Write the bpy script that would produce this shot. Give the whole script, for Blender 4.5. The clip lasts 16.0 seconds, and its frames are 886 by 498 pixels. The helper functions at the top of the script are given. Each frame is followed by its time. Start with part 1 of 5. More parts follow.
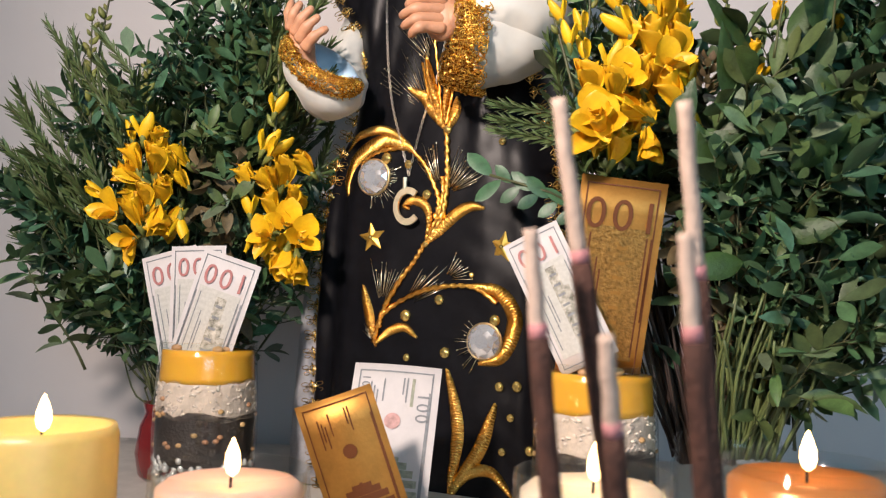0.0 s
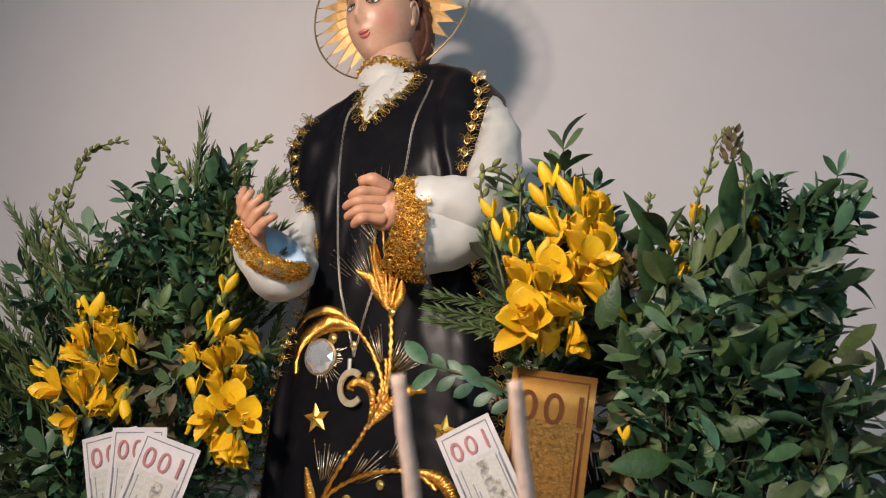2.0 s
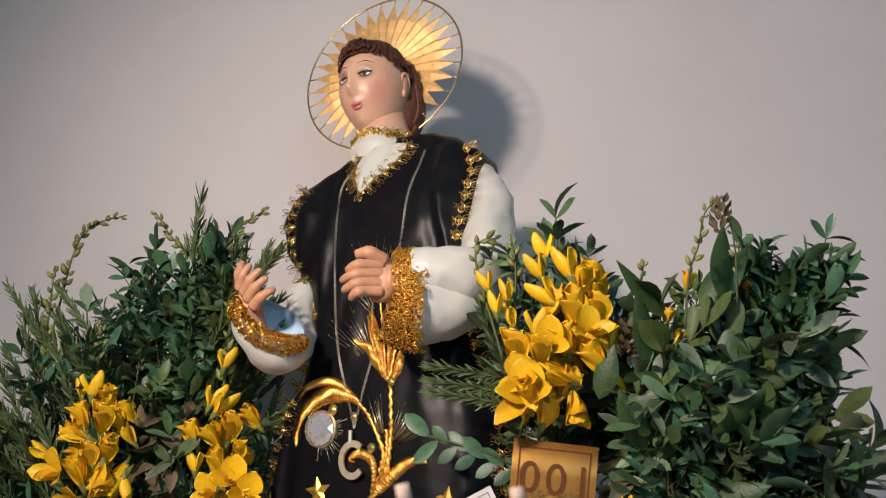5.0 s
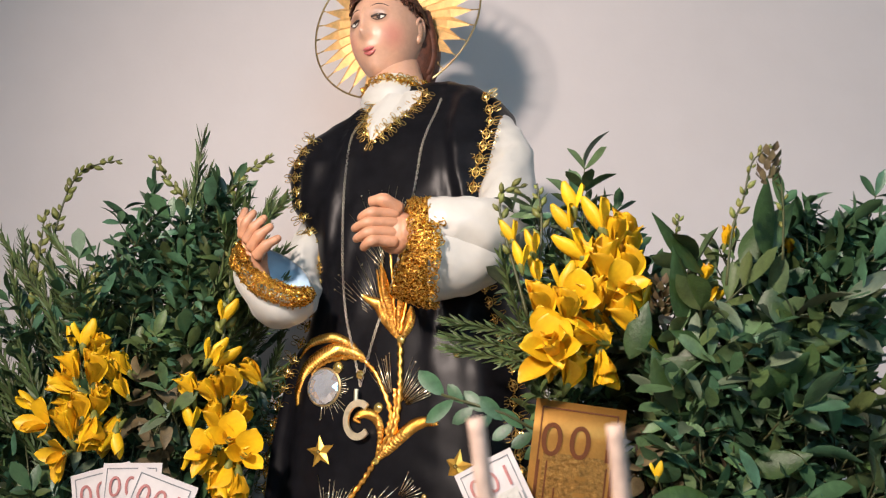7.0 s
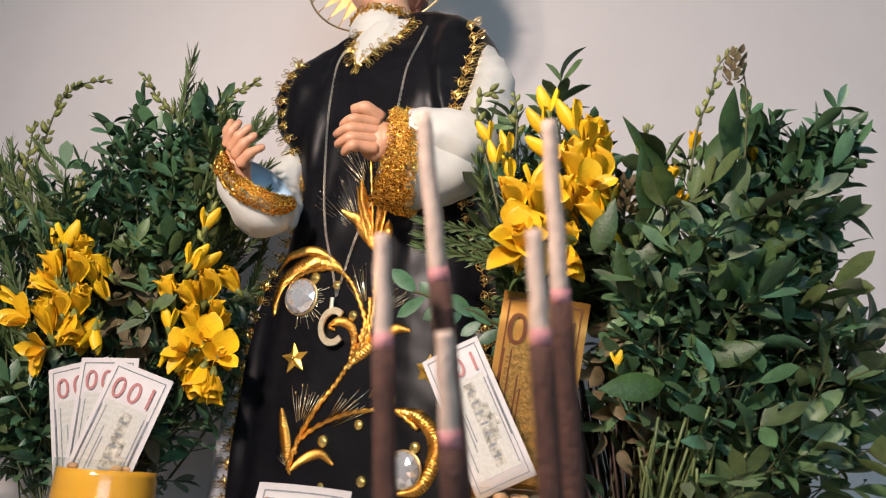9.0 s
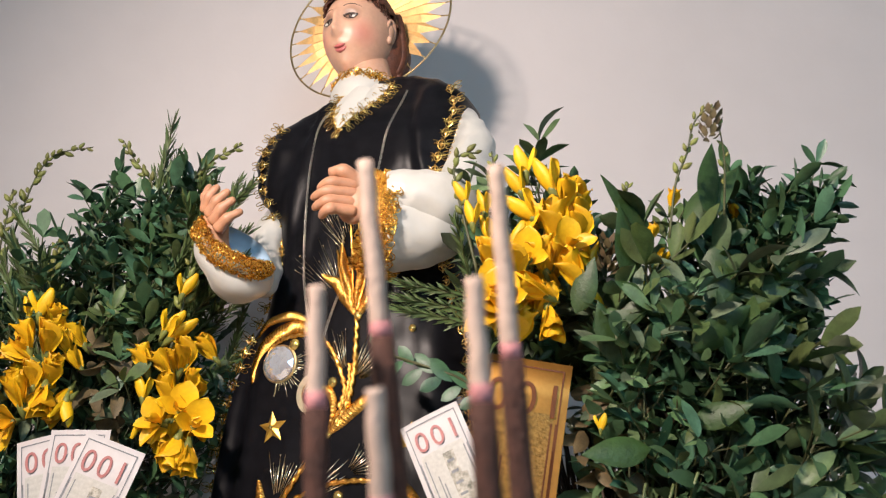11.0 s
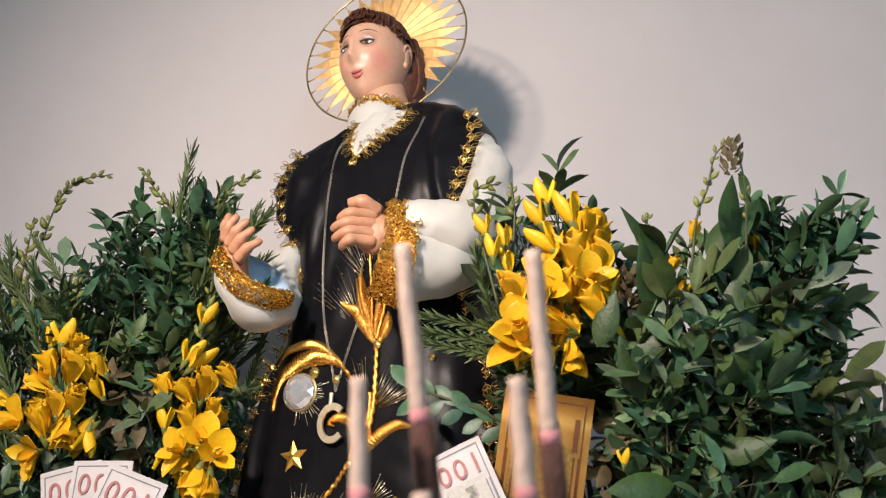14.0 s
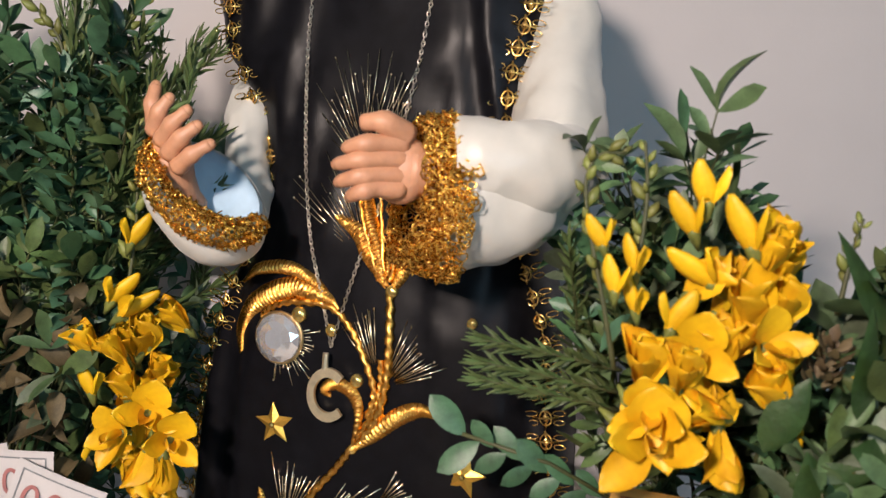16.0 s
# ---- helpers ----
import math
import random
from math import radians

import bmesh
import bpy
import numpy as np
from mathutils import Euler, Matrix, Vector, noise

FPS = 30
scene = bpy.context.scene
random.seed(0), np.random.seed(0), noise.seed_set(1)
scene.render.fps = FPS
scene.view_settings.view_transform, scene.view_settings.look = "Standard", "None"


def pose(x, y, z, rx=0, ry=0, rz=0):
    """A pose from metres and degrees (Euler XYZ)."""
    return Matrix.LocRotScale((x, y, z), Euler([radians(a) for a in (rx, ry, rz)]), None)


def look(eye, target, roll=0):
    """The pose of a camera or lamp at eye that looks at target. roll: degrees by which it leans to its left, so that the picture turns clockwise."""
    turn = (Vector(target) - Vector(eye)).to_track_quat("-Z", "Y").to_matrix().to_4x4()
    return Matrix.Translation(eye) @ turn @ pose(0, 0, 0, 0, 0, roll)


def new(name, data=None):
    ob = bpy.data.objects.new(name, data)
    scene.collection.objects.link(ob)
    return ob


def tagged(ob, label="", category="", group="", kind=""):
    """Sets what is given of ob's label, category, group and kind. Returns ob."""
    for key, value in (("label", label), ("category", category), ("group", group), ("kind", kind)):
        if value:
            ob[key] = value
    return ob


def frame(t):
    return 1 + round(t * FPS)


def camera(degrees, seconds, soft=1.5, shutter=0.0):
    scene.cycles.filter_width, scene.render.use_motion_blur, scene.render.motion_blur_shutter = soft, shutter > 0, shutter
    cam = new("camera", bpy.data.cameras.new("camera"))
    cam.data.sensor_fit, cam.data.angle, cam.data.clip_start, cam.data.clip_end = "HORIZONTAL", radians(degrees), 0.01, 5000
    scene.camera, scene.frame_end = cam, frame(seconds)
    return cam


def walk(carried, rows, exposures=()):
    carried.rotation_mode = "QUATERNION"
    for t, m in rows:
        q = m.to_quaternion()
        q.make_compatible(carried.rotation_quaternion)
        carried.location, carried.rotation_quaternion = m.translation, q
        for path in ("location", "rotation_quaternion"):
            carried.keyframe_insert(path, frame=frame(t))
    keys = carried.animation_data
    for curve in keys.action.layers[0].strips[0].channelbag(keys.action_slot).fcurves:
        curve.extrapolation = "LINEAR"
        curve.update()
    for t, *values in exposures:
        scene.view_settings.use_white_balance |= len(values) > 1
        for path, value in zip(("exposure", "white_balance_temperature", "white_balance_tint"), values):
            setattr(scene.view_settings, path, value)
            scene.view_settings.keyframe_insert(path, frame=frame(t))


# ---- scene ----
cam = camera(55.3, 16.0, 1.2)
cam.data.dof.use_dof, cam.data.dof.focus_distance, cam.data.dof.aperture_fstop = True, 0.86, 13
PATH = [
    (0, (0.09, 0.055, 0.96), (-0.074, 2.044, 1.091), 1.7),
    (0.6, (0.103, 0.065, 0.967), (-0.04411, 2.051, 1.149), 1.1),
    (1, (0.099, 0.052, 0.968), (-0.065, 2.03, 1.213), 1.7),
    (1.5, (0.1176, 0.044, 0.9915), (-0.0547, 1.99, 1.39), 2.2),
    (2, (0.1373, 0.04, 1.002), (-0.009229, 1.976, 1.46), 2),
    (2.5, (0.141, 0.053, 1.013), (-0.004595, 1.981, 1.515), 1.8),
    (3, (0.136, 0.045, 1.019), (-0.002, 1.957, 1.587), 1.9),
    (5.5, (0.138, 0.026, 1.02), (0.001, 1.938, 1.592), 0.1),
    (6, (0.141, 0.051, 1.047), (-0.016, 1.966, 1.603), 0.8),
    (6.5, (0.118, 0.064, 1.042), (-0.014, 1.984, 1.589), 1.3),
    (7, (0.106, 0.077, 1.009), (-0.001511, 2.001, 1.527), 1.8),
    (7.5, (0.1114, 0.098, 0.9706), (0.0258, 2.039, 1.427), 3.2),
    (8, (0.108, 0.106, 0.9454), (0.03, 2.061, 1.355), 3.7),
    (8.5, (0.115, 0.117, 0.939), (0.048, 2.079, 1.316), 3.7),
    (9, (0.122, 0.079, 0.918), (0.04, 2.006, 1.446), 3.9),
    (9.5, (0.137, 0.083, 0.918), (0.062, 1.993, 1.504), 3.3),
    (11.8, (0.1355, 0.096, 0.919), (0.05002, 1.964, 1.627), 2.8),
    (12, (0.1335, 0.094, 0.916), (0.04504, 1.968, 1.607), 2.6),
    (12.5, (0.1246, 0.088, 0.895), (0.02795, 1.965, 1.576), 2.7),
    (13, (0.1265, 0.083, 0.906), (0.01236, 1.962, 1.581), 3),
    (13.5, (0.1235, 0.083, 0.928), (0.01747, 1.96, 1.61), 2.7),
    (14, (0.1283, 0.085, 0.939), (0.02204, 1.944, 1.625), 3),
    (14.5, (0.154, 0.102, 0.9775), (0.07102, 2.005, 1.579), 2.8),
    (15, (0.153, 0.149, 1.057), (0.06, 2.13, 1.318), 3.7),
    (15.5, (0.1, 0.22, 1.147), (0.121, 2.22, 1.113), 3.4),
    (16, (0.02, 0.322, 1.234), (0.135, 2.307, 1.024), 4.9),
]
walk(cam, [(t, look(eye, target, roll)) for t, eye, target, roll in PATH], exposures=[(0, 0.18), (1, 0.10), (2, -0.24), (3, -0.46), (5.5, -0.12), (6.5, 0.08), (7.5, 0.2), (9.5, 0.14), (12, 0.26), (14, 0.13), (15, -0.3), (15.5, -0.02), (16, -0.12)])

# ---- world, sun, large lights ----
world = bpy.data.worlds.new("world")
scene.world = world
world.use_nodes = True
bg = world.node_tree.nodes["Background"]
sky = world.node_tree.nodes.new("ShaderNodeTexSky")
sky.sky_type, sky.sun_disc = "NISHITA", False
sky.sun_elevation, sky.sun_rotation = radians(35), radians(200)
world.node_tree.links.new(sky.outputs[0], bg.inputs[0])
bg.inputs[1].default_value = 0.1


def lamp(name, kind, m, energy, color, size=0.1, size_y=None, spot=60, blend=0.8):
    data = bpy.data.lights.new(name, kind)
    data.energy, data.color = energy, color
    if kind == "AREA":
        data.shape, data.size, data.size_y = "RECTANGLE", size, size_y or size
    else:
        data.shadow_soft_size = size
    if kind == "SPOT":
        data.spot_size, data.spot_blend = radians(spot), blend
    ob = new(name, data)
    ob.matrix_world = m
    return ob


# warm lamp out of view, placed by the halo's shadow on the wall
lamp("lamp_light", "SPOT", look((-0.36, -0.10, 1.49), (0.42, 1.15, 1.28)), 76, (1.0, 0.83, 0.74), 0.05, spot=125, blend=1.0)
# cool fill added behind the camera, before a window that is only assumed
lamp("cool_fill_light", "AREA", look((0.9, -1.93, 1.55), (0.3, 1.0, 1.2)), 18.5, (0.40, 0.72, 1.0), 1.3, 1.1)


# ---- materials ----
def mat(name, color, rough=0.5, metal=0.0, vary=0.25, scale=60.0, bump=0.0, bump_scale=200.0, sub=0.0, trans=0.0,
        sheen=0.0, coat=0.0, rand=0.0, emit=None, aniso=None, second=None, spec=0.5):
    m = bpy.data.materials.new(name)
    m.use_nodes = True
    nt = m.node_tree
    b = nt.nodes["Principled BSDF"]
    b.inputs["Roughness"].default_value = rough
    b.inputs["Metallic"].default_value = metal
    b.inputs["Transmission Weight"].default_value = trans
    b.inputs["Sheen Weight"].default_value = sheen
    b.inputs["Coat Weight"].default_value = coat
    b.inputs["Specular IOR Level"].default_value = spec
    if sub:
        b.inputs["Subsurface Weight"].default_value = sub
        b.inputs["Subsurface Radius"].default_value = (0.01, 0.006, 0.003)
        b.inputs["Subsurface Scale"].default_value = 0.5
    if emit:
        b.inputs["Emission Color"].default_value = (*emit[0], 1)
        b.inputs["Emission Strength"].default_value = emit[1]
    tc = nt.nodes.new("ShaderNodeTexCoord")
    n1 = nt.nodes.new("ShaderNodeTexNoise")
    n1.inputs["Scale"].default_value, n1.inputs["Detail"].default_value = scale, 5
    n2 = nt.nodes.new("ShaderNodeTexNoise")
    n2.inputs["Scale"].default_value, n2.inputs["Detail"].default_value = scale * 6, 3
    nt.links.new(tc.outputs["Object"], n1.inputs["Vector"])
    nt.links.new(tc.outputs["Object"], n2.inputs["Vector"])
    mixn = nt.nodes.new("ShaderNodeMath")
    mixn.operation = "MULTIPLY_ADD"
    nt.links.new(n2.outputs[0], mixn.inputs[0])
    mixn.inputs[1].default_value = 0.35
    nt.links.new(n1.outputs[0], mixn.inputs[2])
    ramp = nt.nodes.new("ShaderNodeMapRange")
    ramp.inputs["From Min"].default_value, ramp.inputs["From Max"].default_value = 0.42, 0.92
    nt.links.new(mixn.outputs[0], ramp.inputs[0])
    mix = nt.nodes.new("ShaderNodeMix")
    mix.data_type = "RGBA"
    lo = tuple(c * (1 - vary) for c in color)
    hi = second or tuple(min(1, c * (1 + vary)) for c in color)
    mix.inputs["A"].default_value, mix.inputs["B"].default_value = (*lo, 1), (*hi, 1)
    nt.links.new(ramp.outputs[0], mix.inputs["Factor"])
    out = mix.outputs["Result"]
    if rand:
        info = nt.nodes.new("ShaderNodeObjectInfo")
        geo = nt.nodes.new("ShaderNodeNewGeometry")
        add = nt.nodes.new("ShaderNodeMath")
        add.operation = "ADD"
        nt.links.new(info.outputs["Random"], add.inputs[0])
        nt.links.new(geo.outputs["Random Per Island"], add.inputs[1])
        mr = nt.nodes.new("ShaderNodeMapRange")
        mr.inputs["From Max"].default_value = 2.0
        mr.inputs["To Min"].default_value, mr.inputs["To Max"].default_value = 1 - rand, 1 + rand
        nt.links.new(add.outputs[0], mr.inputs[0])
        hsv = nt.nodes.new("ShaderNodeHueSaturation")
        nt.links.new(out, hsv.inputs["Color"])
        nt.links.new(mr.outputs[0], hsv.inputs["Value"])
        mh = nt.nodes.new("ShaderNodeMapRange")
        mh.inputs["To Min"].default_value, mh.inputs["To Max"].default_value = 0.5 - rand * 0.06, 0.5 + rand * 0.05
        nt.links.new(geo.outputs["Random Per Island"], mh.inputs[0])
        nt.links.new(mh.outputs[0], hsv.inputs["Hue"])
        out = hsv.outputs["Color"]
    nt.links.new(out, b.inputs["Base Color"])
    if bump:
        n3 = nt.nodes.new("ShaderNodeTexNoise")
        n3.inputs["Scale"].default_value, n3.inputs["Detail"].default_value = bump_scale, 4
        nt.links.new(tc.outputs["Object"], n3.inputs["Vector"])
        bp = nt.nodes.new("ShaderNodeBump")
        bp.inputs["Strength"].default_value, bp.inputs["Distance"].default_value = bump, 0.002
        nt.links.new(n3.outputs[0], bp.inputs["Height"])
        nt.links.new(bp.outputs[0], b.inputs["Normal"])
    return m


WALL = mat("wall_paint", (0.62, 0.578, 0.562), 0.75, vary=0.04, scale=3, bump=0.08, bump_scale=120)
CEIL = mat("ceiling_paint", (0.75, 0.74, 0.72), 0.8, vary=0.04, scale=3)
FLOOR = mat("floor_tile", (0.32, 0.27, 0.23), 0.45, vary=0.2, scale=5)
CLOTH = mat("table_cloth", (0.55, 0.52, 0.48), 0.85, vary=0.1, scale=40, bump=0.3, bump_scale=900)
SATIN = mat("black_satin", (0.005, 0.005, 0.0065), 0.36, vary=0.35, scale=90, bump=0.05, bump_scale=1100, sheen=0.0, spec=0.15)
GOLD = mat("gold_thread", (0.98, 0.42, 0.05), 0.24, 1.0, vary=0.35, scale=380, bump=0.22, bump_scale=900, second=(1.0, 0.62, 0.16))
THREAD = mat("silver_gilt_thread", (0.80, 0.66, 0.46), 0.22, 1.0, vary=0.4, scale=500)
BRAID = mat("pale_gold_braid", (1.0, 0.60, 0.20), 0.18, 1.0, vary=0.25, scale=300)
LACE = mat("gold_lace", (1.0, 0.48, 0.09), 0.20, 1.0, vary=0.3, scale=300, bump=0.2, bump_scale=700)
LEAFGOLD = mat("gilded_sheet", (0.80, 0.52, 0.22), 0.58, 0.6, vary=0.25, scale=90, bump=0.25, bump_scale=300)
STARGOLD = mat("embossed_gold", (0.88, 0.52, 0.10), 0.32, 0.85, vary=0.2, scale=120, bump=0.2, bump_scale=400)
BRASS = mat("brass_wire", (0.62, 0.45, 0.22), 0.35, 1.0, vary=0.25, scale=200)
CHAIN = mat("old_silver_chain", (0.55, 0.5, 0.42), 0.32, 1.0, vary=0.3, scale=400)
SHOE = mat("brushed_horseshoe", (0.72, 0.62, 0.42), 0.4, 0.85, vary=0.15, scale=150)
CRYSTAL = mat("faceted_crystal", (0.95, 0.96, 1.0), 0.06, 0.75, vary=0.1, scale=250)
BEAD = mat("amber_bead", (0.85, 0.6, 0.2), 0.1, 0.9, vary=0.3, scale=500)
SKIN = mat("painted_skin", (0.52, 0.265, 0.155), 0.46, vary=0.15, scale=60, sub=0.1, bump=0.12, bump_scale=350)
FACE = mat("painted_face", (0.56, 0.33, 0.225), 0.40, vary=0.12, scale=40, sub=0.1)
HAIR = mat("painted_hair", (0.078, 0.023, 0.009), 0.65, vary=0.5, scale=180, bump=0.3, bump_scale=400)
LIPS = mat("painted_lips", (0.50, 0.14, 0.13), 0.35, vary=0.1)
EYE = mat("painted_eye", (0.05, 0.035, 0.03), 0.2, vary=0.1)
SILVER = mat("silver_grey_satin", (0.36, 0.36, 0.38), 0.4, vary=0.2, scale=80, bump=0.3, bump_scale=150)
WHITE = mat("white_satin", (0.54, 0.53, 0.485), 0.38, vary=0.06, scale=25, bump=0.06, bump_scale=60, sheen=0.2)
BLUE = mat("pale_blue_lining", (0.40, 0.55, 0.68), 0.6, vary=0.1, scale=30)
RUE = mat("rue_leaf", (0.047, 0.111, 0.053), 0.42, vary=0.35, scale=90, rand=0.55, bump=0.15, bump_scale=500)
OLIVE = mat("olive_leaf", (0.060, 0.094, 0.029), 0.46, vary=0.4, scale=80, rand=0.6, bump=0.2, bump_scale=400)
GREYLEAF = mat("grey_green_leaf", (0.098, 0.130, 0.076), 0.5, vary=0.35, scale=70, rand=0.6, bump=0.2, bump_scale=400)
RUE2 = mat("pale_leaf", (0.076, 0.135, 0.056), 0.48, vary=0.4, scale=80, rand=0.6, bump=0.15, bump_scale=500)
DARKLEAF = mat("broad_leaf", (0.026, 0.059, 0.014), 0.5, vary=0.35, scale=60, rand=0.35, bump=0.3, bump_scale=250)
NEEDLE = mat("rosemary_needle", (0.083, 0.126, 0.041), 0.5, vary=0.35, scale=90, rand=0.4)
DRY = mat("withered_leaf", (0.10, 0.075, 0.035), 0.7, vary=0.4, scale=90, rand=0.35)
PALESTEM = mat("pale_green_stem", (0.105, 0.135, 0.045), 0.5, vary=0.35, scale=60, rand=0.3)
STEM = mat("green_stem", (0.060, 0.066, 0.024), 0.55, vary=0.35, scale=60, rand=0.3)
BROWNSTEM = mat("dark_stem", (0.035, 0.020, 0.012), 0.7, vary=0.4, scale=60, rand=0.3)
PETAL = mat("yellow_petal", (0.70, 0.37, 0.006), 0.5, vary=0.10, scale=45, rand=0.22, bump=0.12, bump_scale=180, second=(0.86, 0.56, 0.012))
BUD = mat("green_yellow_bud", (0.17, 0.19, 0.045), 0.5, vary=0.35, scale=70, rand=0.35)
def clear_glass():
    """Thin clear glass: light passes straight, the surface mirrors by its Fresnel gloss."""
    m = bpy.data.materials.new("clear_glass")
    m.use_nodes = True
    nt = m.node_tree
    nt.nodes.remove(nt.nodes["Principled BSDF"])
    through_glass, gloss, mixer, fr = (nt.nodes.new("ShaderNode" + k) for k in ("BsdfTransparent", "BsdfGlossy", "MixShader", "LayerWeight"))
    power = nt.nodes.new("ShaderNodeMath")
    power.operation, power.inputs[1].default_value = "POWER", 4.0
    through_glass.inputs[0].default_value = (0.95, 0.965, 0.96, 1)
    gloss.inputs["Roughness"].default_value, fr.inputs["Blend"].default_value = 0.04, 0.5
    nt.links.new(fr.outputs["Facing"], power.inputs[0])
    lift = nt.nodes.new("ShaderNodeMath")
    lift.operation, lift.inputs[1].default_value, lift.inputs[2].default_value = "MULTIPLY_ADD", 0.45, 0.035
    nt.links.new(power.outputs[0], lift.inputs[0])
    nt.links.new(lift.outputs[0], mixer.inputs[0])
    nt.links.new(through_glass.outputs[0], mixer.inputs[1])
    nt.links.new(gloss.outputs[0], mixer.inputs[2])
    nt.links.new(mixer.outputs[0], nt.nodes["Material Output"].inputs[0])
    return m


GLASS = clear_glass()
WAX = mat("amber_wax", (0.74, 0.38, 0.035), 0.22, vary=0.12, scale=25, sub=0.3, coat=0.2)
BEIGE = mat("beige_layer", (0.62, 0.50, 0.40), 0.7, vary=0.25, scale=120, bump=0.6, bump_scale=300)
FLAKE = mat("shredded_flake", (0.72, 0.62, 0.53), 0.6, vary=0.2, scale=120, rand=0.25)
DARKL = mat("dark_seeds", (0.03, 0.02, 0.015), 0.6, vary=0.4, scale=200, bump=0.8, bump_scale=300)
PEBBLE = mat("silver_pebble", (0.75, 0.72, 0.68), 0.25, 0.4, vary=0.3, scale=200, rand=0.3)
NUT = mat("brown_grain", (0.42, 0.24, 0.11), 0.5, vary=0.3, scale=100, rand=0.3)
PAPER = mat("bill_paper", (0.54, 0.51, 0.50), 0.7, vary=0.05, scale=80, bump=0.05)
INK = mat("grey_ink", (0.20, 0.21, 0.22), 0.7, vary=0.3, scale=300)
GREENINK = mat("green_grey_ink", (0.27, 0.28, 0.21), 0.7, vary=0.45, scale=260)
VIGNETTE = mat("printed_building", (0.16, 0.17, 0.12), 0.7, vary=0.5, scale=170, second=(0.62, 0.58, 0.50))
FIELD = mat("pale_print", (0.47, 0.46, 0.42), 0.7, vary=0.12, scale=300)
SEAL = mat("faded_red_ink", (0.46, 0.27, 0.25), 0.7, vary=0.3, scale=300)
REDINK = mat("copper_ink", (0.38, 0.15, 0.14), 0.6, vary=0.15, scale=200)
GOLDBILL = mat("gold_foil", (0.44, 0.215, 0.048), 0.46, 0.82, vary=0.15, scale=60, bump=0.08, bump_scale=400)
EMBOSS = mat("embossed_foil", (0.36, 0.19, 0.05), 0.36, 0.85, vary=0.45, scale=260, bump=0.35, bump_scale=420)
BROWNINK = mat("brown_foil_ink", (0.17, 0.055, 0.018), 0.4, 0.5, vary=0.15)
BARE = mat("bare_stick", (0.52, 0.38, 0.30), 0.7, vary=0.2, scale=150, bump=0.4, bump_scale=400)
PINK = mat("pink_band", (0.48, 0.20, 0.20), 0.7, vary=0.25, scale=150, bump=0.3, bump_scale=400)
INCENSE = mat("incense_coat", (0.070, 0.026, 0.016), 0.8, vary=0.4, scale=250, bump=0.9, bump_scale=700)
PWAX = mat("pink_wax", (0.75, 0.47, 0.36), 0.4, vary=0.08, scale=25, sub=0.3)
WWAX = mat("cream_wax", (0.75, 0.66, 0.52), 0.4, vary=0.1, scale=25, sub=0.3)
YWAX = mat("yellow_wax", (0.62, 0.46, 0.15), 0.4, vary=0.12, scale=25, sub=0.4)
CWAX = mat("copper_wax", (0.60, 0.22, 0.06), 0.3, 0.3, vary=0.15, scale=30, sub=0.1)
FLAME = mat("candle_flame", (1.0, 0.8, 0.5), 0.5, emit=((1.0, 0.60, 0.24), 11), vary=0)
WICK = mat("burnt_wick", (0.02, 0.015, 0.01), 0.9)
REDGLASS = mat("dark_red_glass", (0.16, 0.012, 0.012), 0.08, vary=0.2, coat=0.4)
WOOD = mat("dark_wood", (0.10, 0.055, 0.03), 0.5, vary=0.4, scale=12, bump=0.2)


# ---- mesh helpers ----
def mesh_ob(name, verts, faces, material, parent=None, label="", smooth=True, mats=None, slots=None):
    me = bpy.data.meshes.new(name)
    me.from_pydata([tuple(v) for v in verts], [], faces)
    for m in (mats or [material]):
        me.materials.append(m)
    if slots:
        me.polygons.foreach_set("material_index", slots)
    if smooth:
        me.polygons.foreach_set("use_smooth", [True] * len(me.polygons))
    me.update()
    ob = new(name, me)
    ob.parent = parent
    if label:
        tagged(ob, label)
    return ob


def empty(name, label, category, at=(0, 0, 0), group="", kind=""):
    ob = new(name)
    ob.location = at
    ob.empty_display_size = 0.02
    return tagged(ob, label, category, group, kind)


class Geo:
    """Collects pieces of geometry for one mesh."""
    def __init__(self):
        self.v, self.f, self.s, self.slot = [], [], [], 0

    def add(self, verts, faces, m=None):
        o = len(self.v)
        self.v += [(m @ Vector(p)) if m else Vector(p) for p in verts]
        self.f += [tuple(i + o for i in f) for f in faces]
        self.s += [self.slot] * len(faces)

    def make(self, name, material, parent=None, label="", smooth=True, mats=None):
        return mesh_ob(name, self.v, self.f, material, parent, label, smooth, mats, self.s)


def spline(points, n):
    """n + 1 points on a Catmull-Rom curve through the points."""
    p = [Vector(q) for q in points]
    p = [2 * p[0] - p[1]] + p + [2 * p[-1] - p[-2]]
    out, k = [], len(p) - 3
    for i in range(n + 1):
        s = i / n * k
        j = min(int(s), k - 1)
        t = s - j
        a, b, c, d = p[j:j + 4]
        out.append(0.5 * (2 * b + (c - a) * t + (2 * a - 5 * b + 4 * c - d) * t * t + (3 * b - a - 3 * c + d) * t ** 3))
    return out


